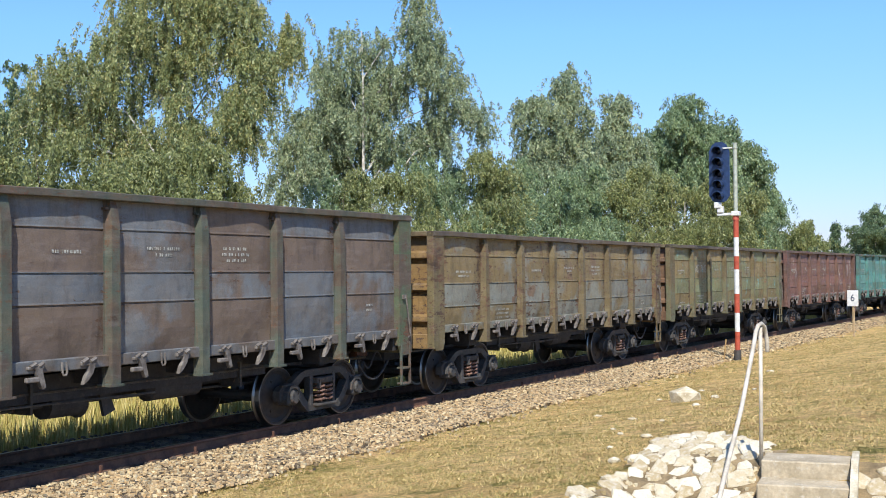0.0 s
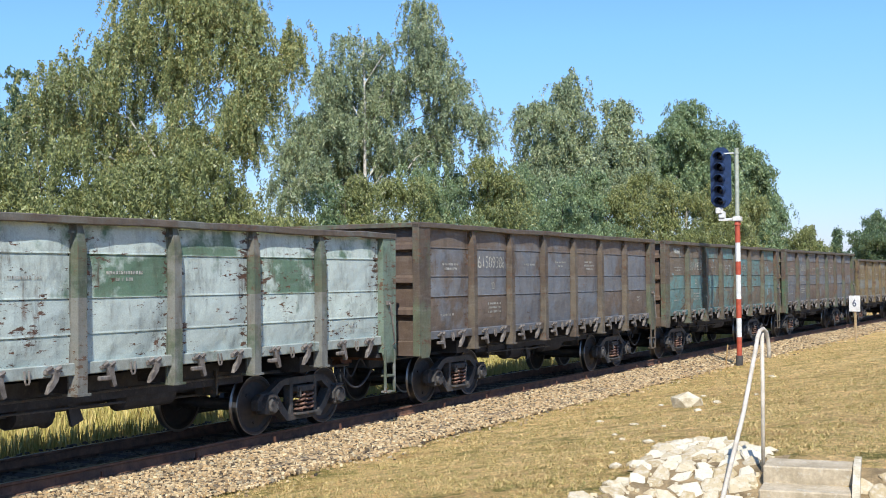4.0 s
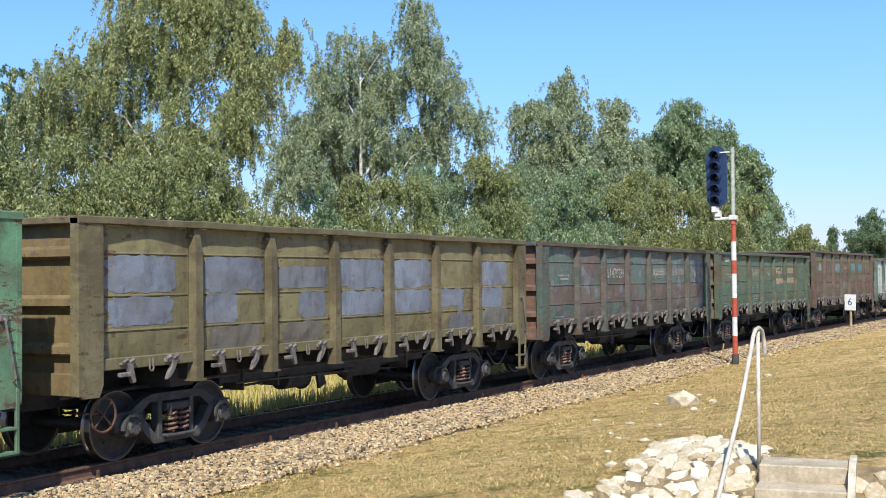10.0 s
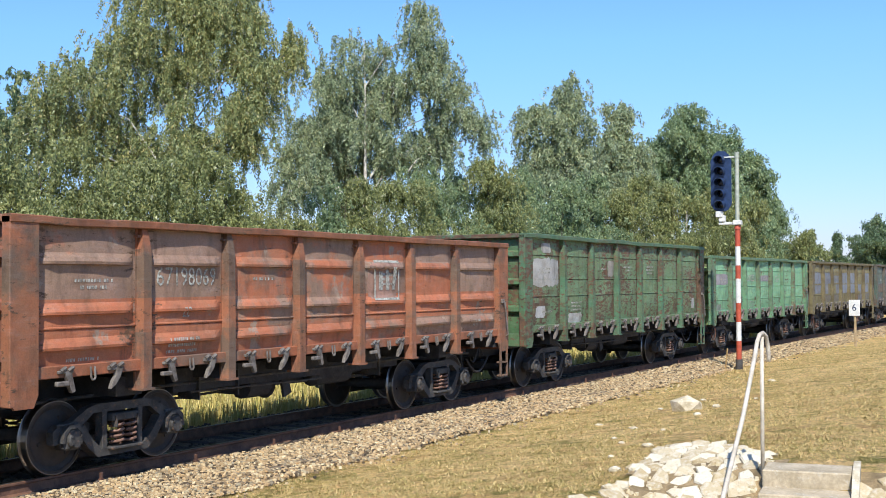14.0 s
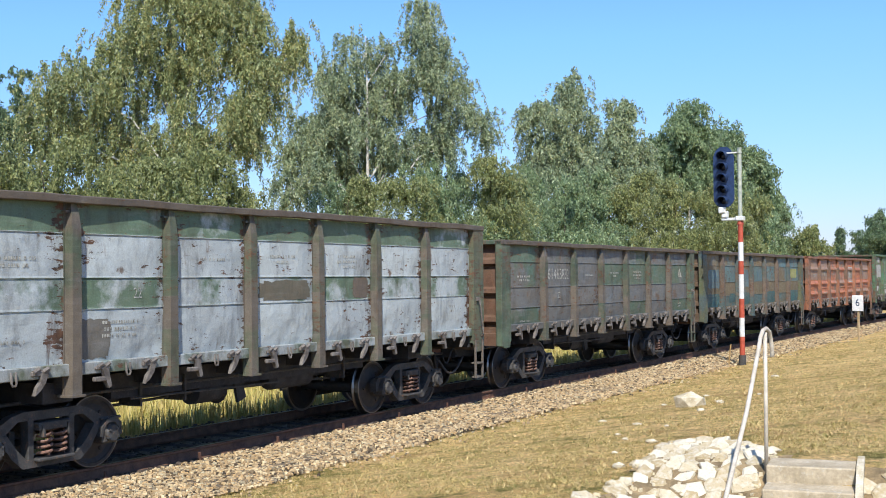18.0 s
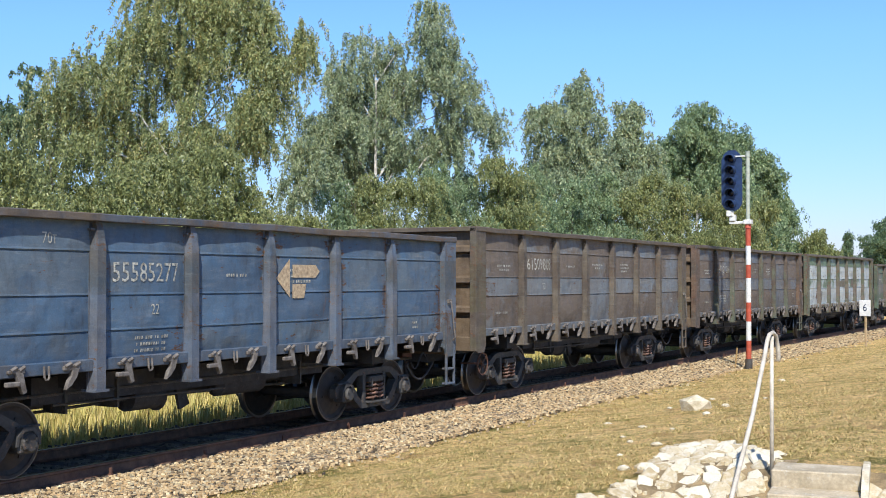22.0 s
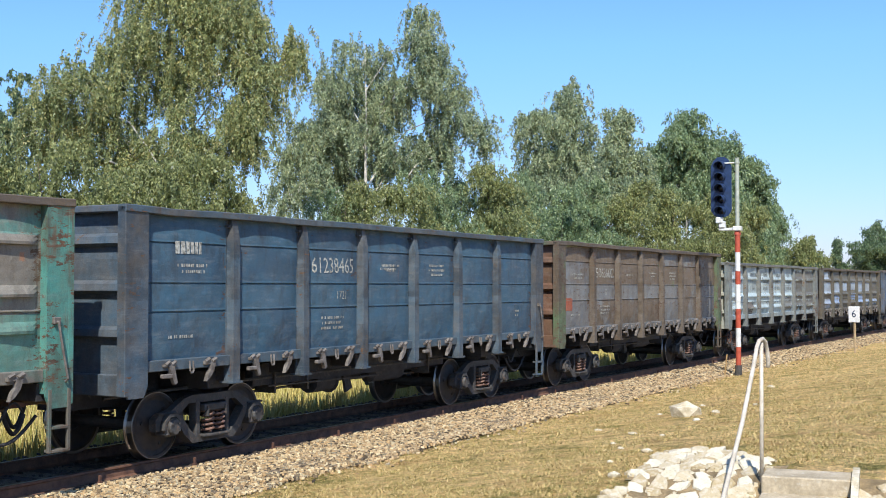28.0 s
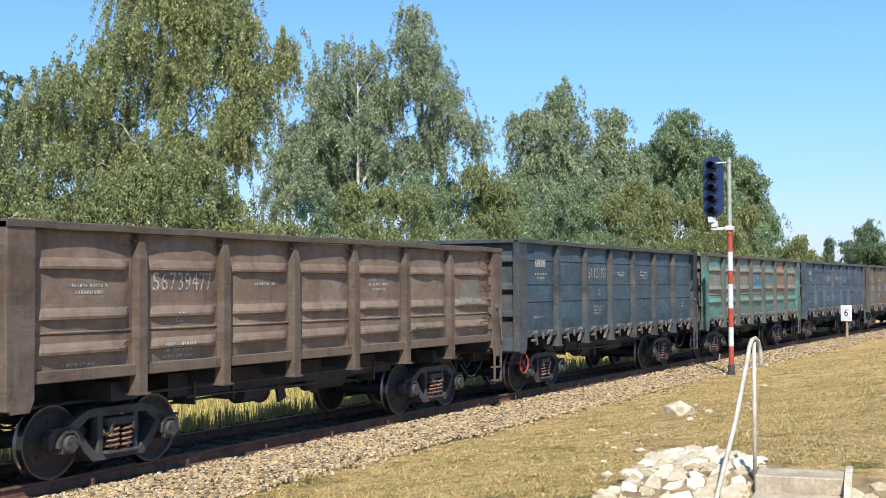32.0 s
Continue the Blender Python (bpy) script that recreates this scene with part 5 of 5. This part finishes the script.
rail = thing("handrail", "white painted bent steel tube handrail of the stairs", "handrail")
bm = bmesh.new()
pts = [(-10.3, -9.98, -0.36), (-9.0, -9.86, 0.44), (-7.7, -9.77, 1.26), (-6.98, -9.70, 1.75), (-6.86, -9.69, 1.86), (-6.77, -9.69, 1.92), (-6.68, -9.70, 1.935), (-6.60, -9.71, 1.90),
       (-6.56, -9.715, 1.81), (-6.55, -9.72, 1.72), (-6.56, -9.72, 1.66)]
tube(bm, pts, 0.0195, 10)
part("rail_tube", bm, M_PAINTW, rail, smooth=True)
bm = bmesh.new()
tube(bm, [(-6.68, -9.68, 0.45), (-6.70, -9.695, 1.90)], 0.0185, 10)
part("post", bm, M_PAINTW, rail, smooth=True)
bm = bmesh.new()
tube(bm, [(-9.5, -9.905, -0.6), (-9.5, -9.905, 0.12)], 0.022, 10)
part("post", bm, M_PAINTW, rail, smooth=True)


def rock_mesh(bm, sx, sy, sz, seed, n=2):
    geo = bmesh.ops.create_icosphere(bm, subdivisions=n, radius=1.0)["verts"]
    for v in geo:
        p = v.co.copy()
        d = 1 + 0.28 * noise.noise(p * 1.3 + Vector((seed * 5.3, 0, 0))) + 0.12 * noise.noise(p * 3.1 + Vector((seed * 2.3, 1, 0)))
        v.co = Vector((p.x * sx, p.y * sy, p.z * sz)) * d
    return geo


for i, (x, y, sx, sy, sz, turn) in enumerate(((1.55, -6.42, 0.20, 0.32, 0.19, 20), (1.75, -6.85, 0.09, 0.10, 0.05, 0), (0.5, -6.9, 0.08, 0.09, 0.04, 50), (-0.97, -6.37, 0.08, 0.10, 0.035, 0), (-3.95, -7.62, 0.09, 0.10, 0.05, 0),
                                              (-6.25, -8.06, 0.08, 0.09, 0.05, 30), (-3.2, -7.0, 0.05, 0.06, 0.03, 0), (2.6, -5.6, 0.06, 0.07, 0.03, 0), (0.1, -5.4, 0.07, 0.09, 0.03, 0), (-4.9, -7.5, 0.05, 0.05, 0.03, 0),
                                              (4.2, -5.9, 0.07, 0.08, 0.03, 0), (8.4, -6.2, 0.10, 0.12, 0.05, 0), (-2.4, -6.6, 0.05, 0.06, 0.025, 0), (-1.8, -7.1, 0.06, 0.05, 0.03, 0), (3.0, -7.2, 0.06, 0.06, 0.03, 0))):
    bm = bmesh.new()
    k = 1.0 if i == 0 else 0.75
    rock_mesh(bm, sx * k, sy * k, sz * k, i, 1 if i == 0 else 2)
    ob = link_mesh("rock", bm, M_ROCK)
    ob.matrix_basis = pose(x, y, gz(x, y) + 0.35 * sz, 0, 0, turn)
    tagged(ob, "pale angular limestone rock lying on the grass" if i == 0 else "small pale stone lying in the dry grass", "rock", "" if i == 0 else "stones on the lawn")

# ---------------------------------------------------------------- trees


def leaf_material(name, cols):
    s = Shader(name)
    r = s.n("NewGeometry", 8)
    ramp = s.t.nodes.new("ShaderNodeValToRGB")
    while len(ramp.color_ramp.elements) < len(cols):
        ramp.color_ramp.elements.new(0.5)
    for i, c in enumerate(cols):
        ramp.color_ramp.elements[i].position = i / (len(cols) - 1)
        ramp.color_ramp.elements[i].color = tuple((1.15, 1.5, 0.9, 1.55, 1.2, 1.4)[i] * q for q in c[:3]) + (1,)
    s.t.links.new(r, ramp.inputs[0])
    big = s.noise(s.n("TexCoord", 3), 0.45, 3)
    k = s.mix(0.6, ramp.outputs[0], s.mix(s.ramp(big, 0.35, 0.65), (0.7, 0.75, 0.7, 1), (1.25, 1.15, 0.95, 1)), "MULTIPLY")
    s.done(k, 0.42, 0.0, None, 0.45)
    tr = s.t.nodes.new("ShaderNodeBsdfTranslucent")
    s.t.links.new(k, tr.inputs[0])
    mx = s.t.nodes.new("ShaderNodeMixShader")
    mx.inputs[0].default_value = 0.42
    s.t.links.new(s.bsdf.outputs[0], mx.inputs[1])
    s.t.links.new(tr.outputs[0], mx.inputs[2])
    s.t.links.new(mx.outputs[0], s.t.nodes["Material Output"].inputs[0])
    return s.m


M_BIRCH = leaf_material("birch_leaves", [col("707d58"), col("858f64"), col("586648"), col("9a9e70"), col("76825a"), col("a8a070")])
# farther birches: leaf colours greyed, with distance haze put into them
M_HAZY = leaf_material("hazy_birch_leaves", [col("74836a"), col("889678"), col("5e6c56"), col("9ca688"), col("7a886c"), col("a0a282")])
M_BUSH = leaf_material("young_birch_leaves", [col("6e784e"), col("828a5c"), col("566240"), col("949666"), col("6a744c")])
M_GREEN = leaf_material("green_leaves", [col("6a7f60"), col("809270"), col("586f50"), col("94a07c")])
M_DARK = leaf_material("dark_leaves", [col("506450"), col("64785a"), col("465a44"), col("748464")])
M_BARK = mottled("birch_bark", col("d4cfc4"), col("a8a298"), 5, 0.85, 0.4, 0.01, c=col("3a342e"))
M_TWIG = mottled("brown_bark", col("5f5246"), col("40372f"), 6, 0.9, 0.4, 0.01)


def leaf_mesh(centres, size, g):
    """One pointed leaf at each centre, turned at random, most of them hanging."""
    n = len(centres)
    a = g.normal(size=(n, 3)) * 0.8 + np.array([0, 0, -1.3])
    a /= np.linalg.norm(a, axis=1)[:, None]
    b = np.cross(a, g.normal(size=(n, 3)))
    b /= np.linalg.norm(b, axis=1)[:, None] + 1e-9
    k = (size * g.uniform(0.6, 1.25, n))[:, None]
    quad = np.stack([centres + b * k * 0.33, centres + a * k * 1.25, centres - b * k * 0.33], 1).reshape(-1, 3)
    me = bpy.data.meshes.new("crown")
    me.vertices.add(3 * n)
    me.vertices.foreach_set("co", quad.astype(np.float32).ravel())
    me.loops.add(3 * n)
    me.loops.foreach_set("vertex_index", np.arange(3 * n, dtype=np.int32))
    me.polygons.add(n)
    me.polygons.foreach_set("loop_start", np.arange(0, 3 * n, 3, dtype=np.int32))
    me.polygons.foreach_set("loop_total", np.full(n, 3, dtype=np.int32))
    me.update(calc_edges=True)
    return me


ACROSS, AWAY = np.array([0.479, -0.878, 0.0]), np.array([0.878, 0.479, 0.0])


def crown_tree(x, y, lobes, seed, name, label, leaves, bark, leaf=0.075, dense=1.0, droop=1.0, per=46, trunk=1.0, trunk_top=0.9, spread=0.05, back=0.0):
    """A tree whose crown is made of lobes (offset along the wood's edge, height, half width, half height): a limb to each lobe,
    branches to its tufts, and leafy strands that hang from every tuft."""
    g = np.random.default_rng(seed)
    z0 = gz(x, y) - 0.05
    t = thing(name, label, "tree", m=pose(x, y, z0))
    h = max(z + rz for _, z, _, rz in lobes) - z0
    rad = trunk * (0.05 + 0.007 * h)
    sway = g.uniform(0, 6.3, 2)
    trunk_at = lambda f: ACROSS * lobes[0][0] * max(0.0, f - 0.35) * 0.9 + np.array([0.14 * math.sin(3 * f + sway[0]), 0.14 * math.cos(4 * f + sway[1]), h * trunk_top * f])
    bm = bmesh.new()
    fs = [0, 0.1, 0.25, 0.4, 0.55, 0.7, 0.85, 1.0]
    tube(bm, [trunk_at(f) for f in fs], [rad * (1.35 if f == 0 else 1 - 0.9 * f) for f in fs], 10)
    starts, lens, outs = [], [], []
    for u, z, ru, rz in lobes:
        depth = g.uniform(-0.6, 0.6) * ru + back
        mid = ACROSS * u + AWAY * depth + np.array([0, 0, z - z0])
        f = min(0.97, max(0.15, ((z - z0) - 0.75 * abs(u) - 0.5 * rz) / (h * trunk_top)))
        root = trunk_at(f)
        bend = 0.55 * root + 0.45 * mid + np.array([0, 0, 0.18 * np.linalg.norm(mid - root)])
        lr = rad * 0.42 * (1 - 0.6 * f)
        tube(bm, [tuple(root), tuple(bend), tuple(mid)], [lr, lr * 0.7, lr * 0.3], 6, False)
        for _ in range(max(6, int(dense * (9.0 * ru * rz + 5)))):
            d = g.normal(size=3)
            d /= np.linalg.norm(d)
            c = mid + (ACROSS * d[0] * ru + AWAY * d[1] * ru + np.array([0, 0, d[2] * rz])) * g.uniform(0.1, 1.0) ** 0.45
            arch = 0.5 * (mid + c) + np.array([0, 0, 0.2 * np.linalg.norm(c - mid)])
            tube(bm, [tuple(mid), tuple(arch), tuple(c)], [lr * 0.3, lr * 0.22, 0.006], 4, False)
            m = int(g.integers(8, 15))
            size = g.uniform(0.7, 1.3) * (0.2 + 0.10 * ru)
            o = g.normal(size=(m, 3)) * np.array([1, 1, 0.6])
            reach = g.uniform(0.25, 1.0) ** 1.4
            starts.append(c + o * size + np.array([0, 0, 0.25 * droop]))
            lens.append(droop * g.uniform(0.35, 1.5, m) * reach * min(1.3, 0.45 + 0.5 * rz) + 0.18)
            outs.append(o * 0.16 + d * 0.22)
    part("trunk", bm, bark, t, smooth=True)
    st, ln, od = np.concatenate(starts), np.concatenate(lens), np.concatenate(outs)
    n = np.maximum(5, (ln * per * 1.55).astype(int) + 6)
    pos, length, lean = np.repeat(st, n, 0), np.repeat(ln, n), np.repeat(od, n, 0)
    q = g.uniform(0, 1, len(pos))
    pos = pos + lean * (q * np.minimum(1.0, length))[:, None] * np.array([1, 1, 0.2]) + np.stack([0 * q, 0 * q, -length * q ** 1.3], 1) + g.normal(size=pos.shape) * spread
    pos = pos[pos[:, 2] > 0.1]
    me = leaf_mesh(pos, leaf * 1.32, g)
    me.materials.append(leaves)
    piece("crown", me, t)
    return t


def heaped(h, r, seed, low=0.2, n=8, point=1.0):
    """Lobes of a plain leafy crown, h high and r wide, narrowing to its top."""
    g = np.random.default_rng(seed + 500)
    out = []
    for k in range(n):
        f = (k + 0.5) / n
        w = min(1.0, 0.75 + 0.6 * f) if f < 0.45 else max(0.2, 1 - ((f - 0.45) / 0.62) ** (1.6 * point))
        out.append((g.uniform(-0.55, 0.55) * r * w, h * (low + (0.9 - low) * f) - 0.4, r * w * g.uniform(0.5, 0.75), 0.75 * h * (1 - low) / n * g.uniform(0.9, 1.4)))
    return out


WEEPING = "weeping birch with a pale slender trunk and drooping olive foliage"
crown_tree(14.3, 16.3, [(0.0, 11.9, 1.8, 1.6), (-1.4, 10.1, 1.6, 1.5), (-3.4, 9.2, 1.3, 1.3), (-4.3, 7.8, 1.3, 1.2), (-2.4, 7.6, 1.6, 1.4), (0.8, 9.8, 0.9, 1.4), (1.8, 11.7, 1.2, 1.2), (2.8, 10.6, 0.9, 1.2),
                        (3.1, 9.2, 0.75, 1.5), (4.2, 10.7, 0.5, 0.8), (0.6, 7.6, 1.0, 1.1), (-0.6, 13.5, 1.9, 1.0), (2.0, 13.1, 1.1, 0.8), (1.7, 8.0, 0.8, 0.9), (-0.8, 6.6, 1.4, 1.0), (2.5, 7.5, 0.7, 1.0)], 11, "birch_tree", WEEPING, M_BIRCH, M_BARK, 0.066, 1.0, 1.25, 50)
crown_tree(28.6, 17.3, [(-0.1, 13.0, 1.1, 1.0), (-1.6, 11.5, 1.2, 1.5), (-0.7, 9.9, 1.6, 1.6), (-2.4, 9.3, 1.1, 1.5), (1.4, 11.5, 1.2, 1.7), (2.7, 14.2, 1.0, 1.2), (3.3, 12.4, 1.3, 1.2), (4.2, 10.8, 0.9, 1.3),
                        (3.2, 9.2, 1.0, 1.2), (5.4, 9.4, 0.6, 0.9), (1.4, 8.6, 1.5, 1.2), (-1.0, 7.6, 1.7, 1.3), (-2.8, 7.6, 0.9, 1.2), (-3.5, 8.2, 0.6, 0.9), (-3.5, 6.6, 0.9, 0.9)], 12, "birch_tree", WEEPING, M_HAZY, M_BARK, 0.075, 0.95, 1.2, 42, 1.0, back=0.4)
crown_tree(48.7, 16.0, [(0.7, 13.7, 0.8, 1.0), (0.2, 12.0, 1.5, 1.5), (-1.9, 12.2, 0.7, 1.0), (-1.4, 10.1, 1.2, 1.5), (0.9, 9.7, 1.6, 1.6), (-0.9, 8.0, 2.1, 1.6)], 13, "birch_tree", WEEPING, M_HAZY, M_BARK, 0.105, 1.0, 1.1, 30, spread=0.08)
crown_tree(61.7, 17.2, [(0.0, 14.3, 0.9, 1.0), (-0.2, 12.1, 1.3, 1.7), (-1.0, 10.1, 1.9, 1.8), (1.4, 10.5, 1.5, 1.7), (0.2, 8.5, 2.4, 1.6)], 14, "birch_tree", WEEPING, M_HAZY, M_BARK, 0.12, 1.0, 1.0, 26, spread=0.09)
crown_tree(71.9, 15.2, [(0.2, 15.0, 1.4, 1.2), (-1.1, 13.2, 1.7, 1.7), (1.3, 12.8, 1.7, 1.7), (-2.6, 11.7, 1.6, 1.7), (-0.4, 9.9, 2.8, 2.2), (2.2, 9.9, 2.2, 2.2)], 15, "birch_tree", WEEPING, M_GREEN, M_BARK, 0.13, 0.9, 1.0, 24, spread=0.1)
crown_tree(81.8, 13.8, [(-0.9, 13.9, 1.1, 1.5), (0.5, 11.9, 1.6, 1.6), (-0.5, 9.5, 2.3, 2.1), (1.9, 10.0, 1.3, 1.6), (3.1, 7.8, 1.0, 1.5), (1.4, 7.4, 2.3, 1.6)], 16, "birch_tree", WEEPING, M_GREEN, M_BARK, 0.135, 0.9, 1.0, 24, spread=0.1)
for i, (x, y, h, r) in enumerate(((13.7, 23.6, 11.4, 2.0), (11.4, 24.0, 11.0, 2.6), (8.0, 23.0, 10.2, 2.6))):
    crown_tree(x, y, heaped(h, r, 61 + i), 61 + i, "broadleaf_tree", "dark green broadleaf tree behind the birches", M_DARK, M_TWIG, 0.095, 0.8, 0.4, 40)
for i, (x, y, h, r, mat) in enumerate(((4.6, 13.5, 6.8, 2.6, 0), (6.7, 14.0, 7.5, 2.7, 0), (8.1, 13.5, 6.6, 2.6, 0), (10.1, 13.5, 7.4, 2.6, 0), (12.4, 13.8, 7.6, 2.2, 0), (12.1, 12.3, 7.7, 1.9, 0), (17.4, 12.9, 5.4, 1.2, 0), (21.0, 14.0, 7.2, 1.7, 1), (22.9, 13.5, 7.6, 2.4, 0), (25.6, 14.0, 8.2, 3.0, 0),
                                       (29.4, 14.0, 8.9, 3.2, 1), (30.6, 11.5, 9.2, 2.6, 0), (16.4, 13.4, 5.6, 1.0, 0), (34.0, 14.0, 9.4, 3.2, 1), (38.2, 14.0, 9.2, 3.0, 1), (41.9, 13.5, 9.2, 3.2, 1), (47.4, 13.5, 9.6, 3.6, 1), (52.3, 13.0, 9.8, 3.8, 0), (58.6, 12.5, 10.0, 4.0, 0), (66.1, 12.0, 10.2, 4.4, 0), (71.7, 11.0, 10.0, 4.0, 0), (77.2, 10.0, 8.6, 3.8, 1), (84.0, 9.0, 7.5, 4.0, 0))):
    far = min(1.0, max(0.0, (x - 20) / 60))
    crown_tree(x, y, heaped(h, r, 91 + i), 91 + i, "birch_tree", "young bushy birch leafy down to the ground", (M_BUSH, M_GREEN)[mat], M_TWIG, 0.066 + 0.06 * far, 0.8 - 0.25 * far, 0.75, 46 - 20 * far, 0.6, spread=0.05 + 0.05 * far)
for i, (x, y, h, r, kind) in enumerate(((200, 32.5, 10.2, 5.6, 0), (205, 38.0, 10.0, 6.0, 0), (200, 27.4, 12.2, 2.2, 1), (190, 19.5, 14.4, 6.2, 2), (198, 13.0, 16.0, 6.8, 2), (205, 3.0, 16.0, 7.0, 2), (210, 24.5, 10.5, 6.0, 0), (185, -12.0, 15.0, 7.0, 2), (180, -26.0, 14.0, 7.0, 0), (215, 46.0, 9.5, 6.0, 0), (222, 56.0, 9.5, 6.0, 0))):
    crown_tree(x, y, heaped(h, r, 131 + i, 0.06, 8, 0.45 if kind == 1 else 1.2), 131 + i, "distant_tree", ("distant dark broadleaf tree", "distant dark conifer with a pointed top", "distant tall tree with pale branches")[kind], M_DARK, M_TWIG if kind < 2 else M_BARK, 0.22, 0.5, 0.5, 18, spread=0.2)

# ---------------------------------------------------------------- stone-pitched bank, stone by stone
bank = thing("stone_bank", "bank pitched with pale rough limestone pieces set in earth", "stone bank", kind="structure")
stone_meshes = []
for k in range(10):
    bm = bmesh.new()
    rnd = random.Random(k)
    n = rnd.randint(5, 7)
    ring = [(math.cos(2 * math.pi * (i + rnd.uniform(-0.3, 0.3)) / n) * rnd.uniform(0.75, 1.1), math.sin(2 * math.pi * (i + rnd.uniform(-0.3, 0.3)) / n) * rnd.uniform(0.6, 1.0)) for i in range(n)]
    lo = [bm.verts.new((p, q, -0.3)) for p, q in ring]
    mid = [bm.verts.new((p, q, 0.16)) for p, q in ring]
    hi = [bm.verts.new((0.82 * p, 0.82 * q, 0.27 + rnd.uniform(-0.06, 0.06))) for p, q in ring]
    for a, b in ((lo, mid), (mid, hi)):
        for i in range(n):
            bm.faces.new((a[i], a[(i + 1) % n], b[(i + 1) % n], b[i]))
    bm.faces.new(hi)
    me = bpy.data.meshes.new("stone")
    bm.normal_update()
    bm.to_mesh(me)
    bm.free()
    stone_meshes.append(me)


def slab_material():
    s = Shader("limestone")
    p = s.coords()
    r = s.n("ObjectInfo", 5)
    k = s.mix(r, col("e2d8be"), col("b09c74"))
    k = s.mix(s.ramp(s.noise(p, 2.5, 5), 0.45, 0.7, 0.0, 0.6), k, col("dfd9ca"))
    k = s.mix(s.ramp(s.noise(p, 7.0, 5), 0.55, 0.75, 0.0, 0.7), k, col("8f8468"))
    n1 = s.noise(p, 14.0, 4)
    return s.done(k, 0.9, 0.0, s.bump(n1, 0.6, 0.05), 0.2)


M_SLAB = slab_material()
for me in stone_meshes:
    me.materials.append(M_SLAB)
rnd = random.Random(77)


def stones_over(x0, x1, inside, cellsize):
    y = -13.0
    while y < -7.4:
        x = x0
        while x < x1:
            px, py = x + rnd.uniform(-0.22, 0.22) * cellsize, y + rnd.uniform(-0.22, 0.22) * cellsize
            if inside(px, py):
                e = 0.15
                nrm = Vector((-(gz(px + e, py) - gz(px - e, py)) / (2 * e), -(gz(px, py + e) - gz(px, py - e)) / (2 * e), 1)).normalized()
                nrm = (nrm + Vector((-0.38, -0.1, 0))).normalized()
                k = cellsize * rnd.uniform(0.46, 0.80)
                m = Matrix.Translation((px, py, gz(px, py) + 0.01)) @ nrm.to_track_quat("Z", "Y").to_matrix().to_4x4() @ pose(0, 0, 0, rnd.uniform(-9, 9), rnd.uniform(-9, 9), rnd.uniform(0, 360)) @ Matrix.Diagonal((k, k, k * 0.7, 1))
                piece("stone", rnd.choice(stone_meshes), bank, m=m)
            x += cellsize
        y += cellsize


bm = bmesh.new()
M_EARTH = mottled("bank_earth", col("a48e68"), col("6e5e42"), 5, 0.95, 0.8, 0.04)
grid = {}
for i in range(26):
    for j in range(24):
        px, py = -10.2 + 0.26 * i, -13.0 + 0.225 * j
        grid[i, j] = bm.verts.new((px, py, gz(px, py) + 0.012))
for i in range(25):
    for j in range(23):
        c = grid[i, j].co + Vector((0.13, 0.11, 0))
        if (-9.75 < c.y < -8.0 + (c.x + 3.9) * 0.144 and c.x < -4.0 + (c.y + 7.93) * 1.2) or (c.y < -10.5 and c.x < -6.6):
            bm.faces.new((grid[i, j], grid[i + 1, j], grid[i + 1, j + 1], grid[i, j + 1]))
for v in [v for v in bm.verts if not v.link_faces]:
    bm.verts.remove(v)
part("earth", bm, M_EARTH, bank)
stones_over(-10.2, -4.0, lambda x, y: -9.68 < y < -7.95 + (x + 3.9) * 0.144 + 0.1 * math.sin(x * 5) and x < -3.9 + (y + 7.93) * 1.2, 0.205)
stones_over(-9.6, -6.6, lambda x, y: -12.6 < y < -10.58, 0.22)

# small rubble between the set stones
chips = []
while len(chips) < 420:
    x, y = rnd.uniform(-10.2, -4.0), rnd.uniform(-12.6, -7.8)
    if (-9.7 < y < -7.9 + (x + 3.9) * 0.144 and x < -3.8 + (y + 7.93) * 1.2) or (y < -10.55 and x < -6.6):
        chips.append((x, y, gz(x, y) + 0.015, rnd.uniform(0.02, 0.045), rnd.uniform(0, 6.3)))
scatter("stone_chips", chips, stone_shape, M_RUBBLE, "small pale limestone chips between the set stones", "rubble")

motions()
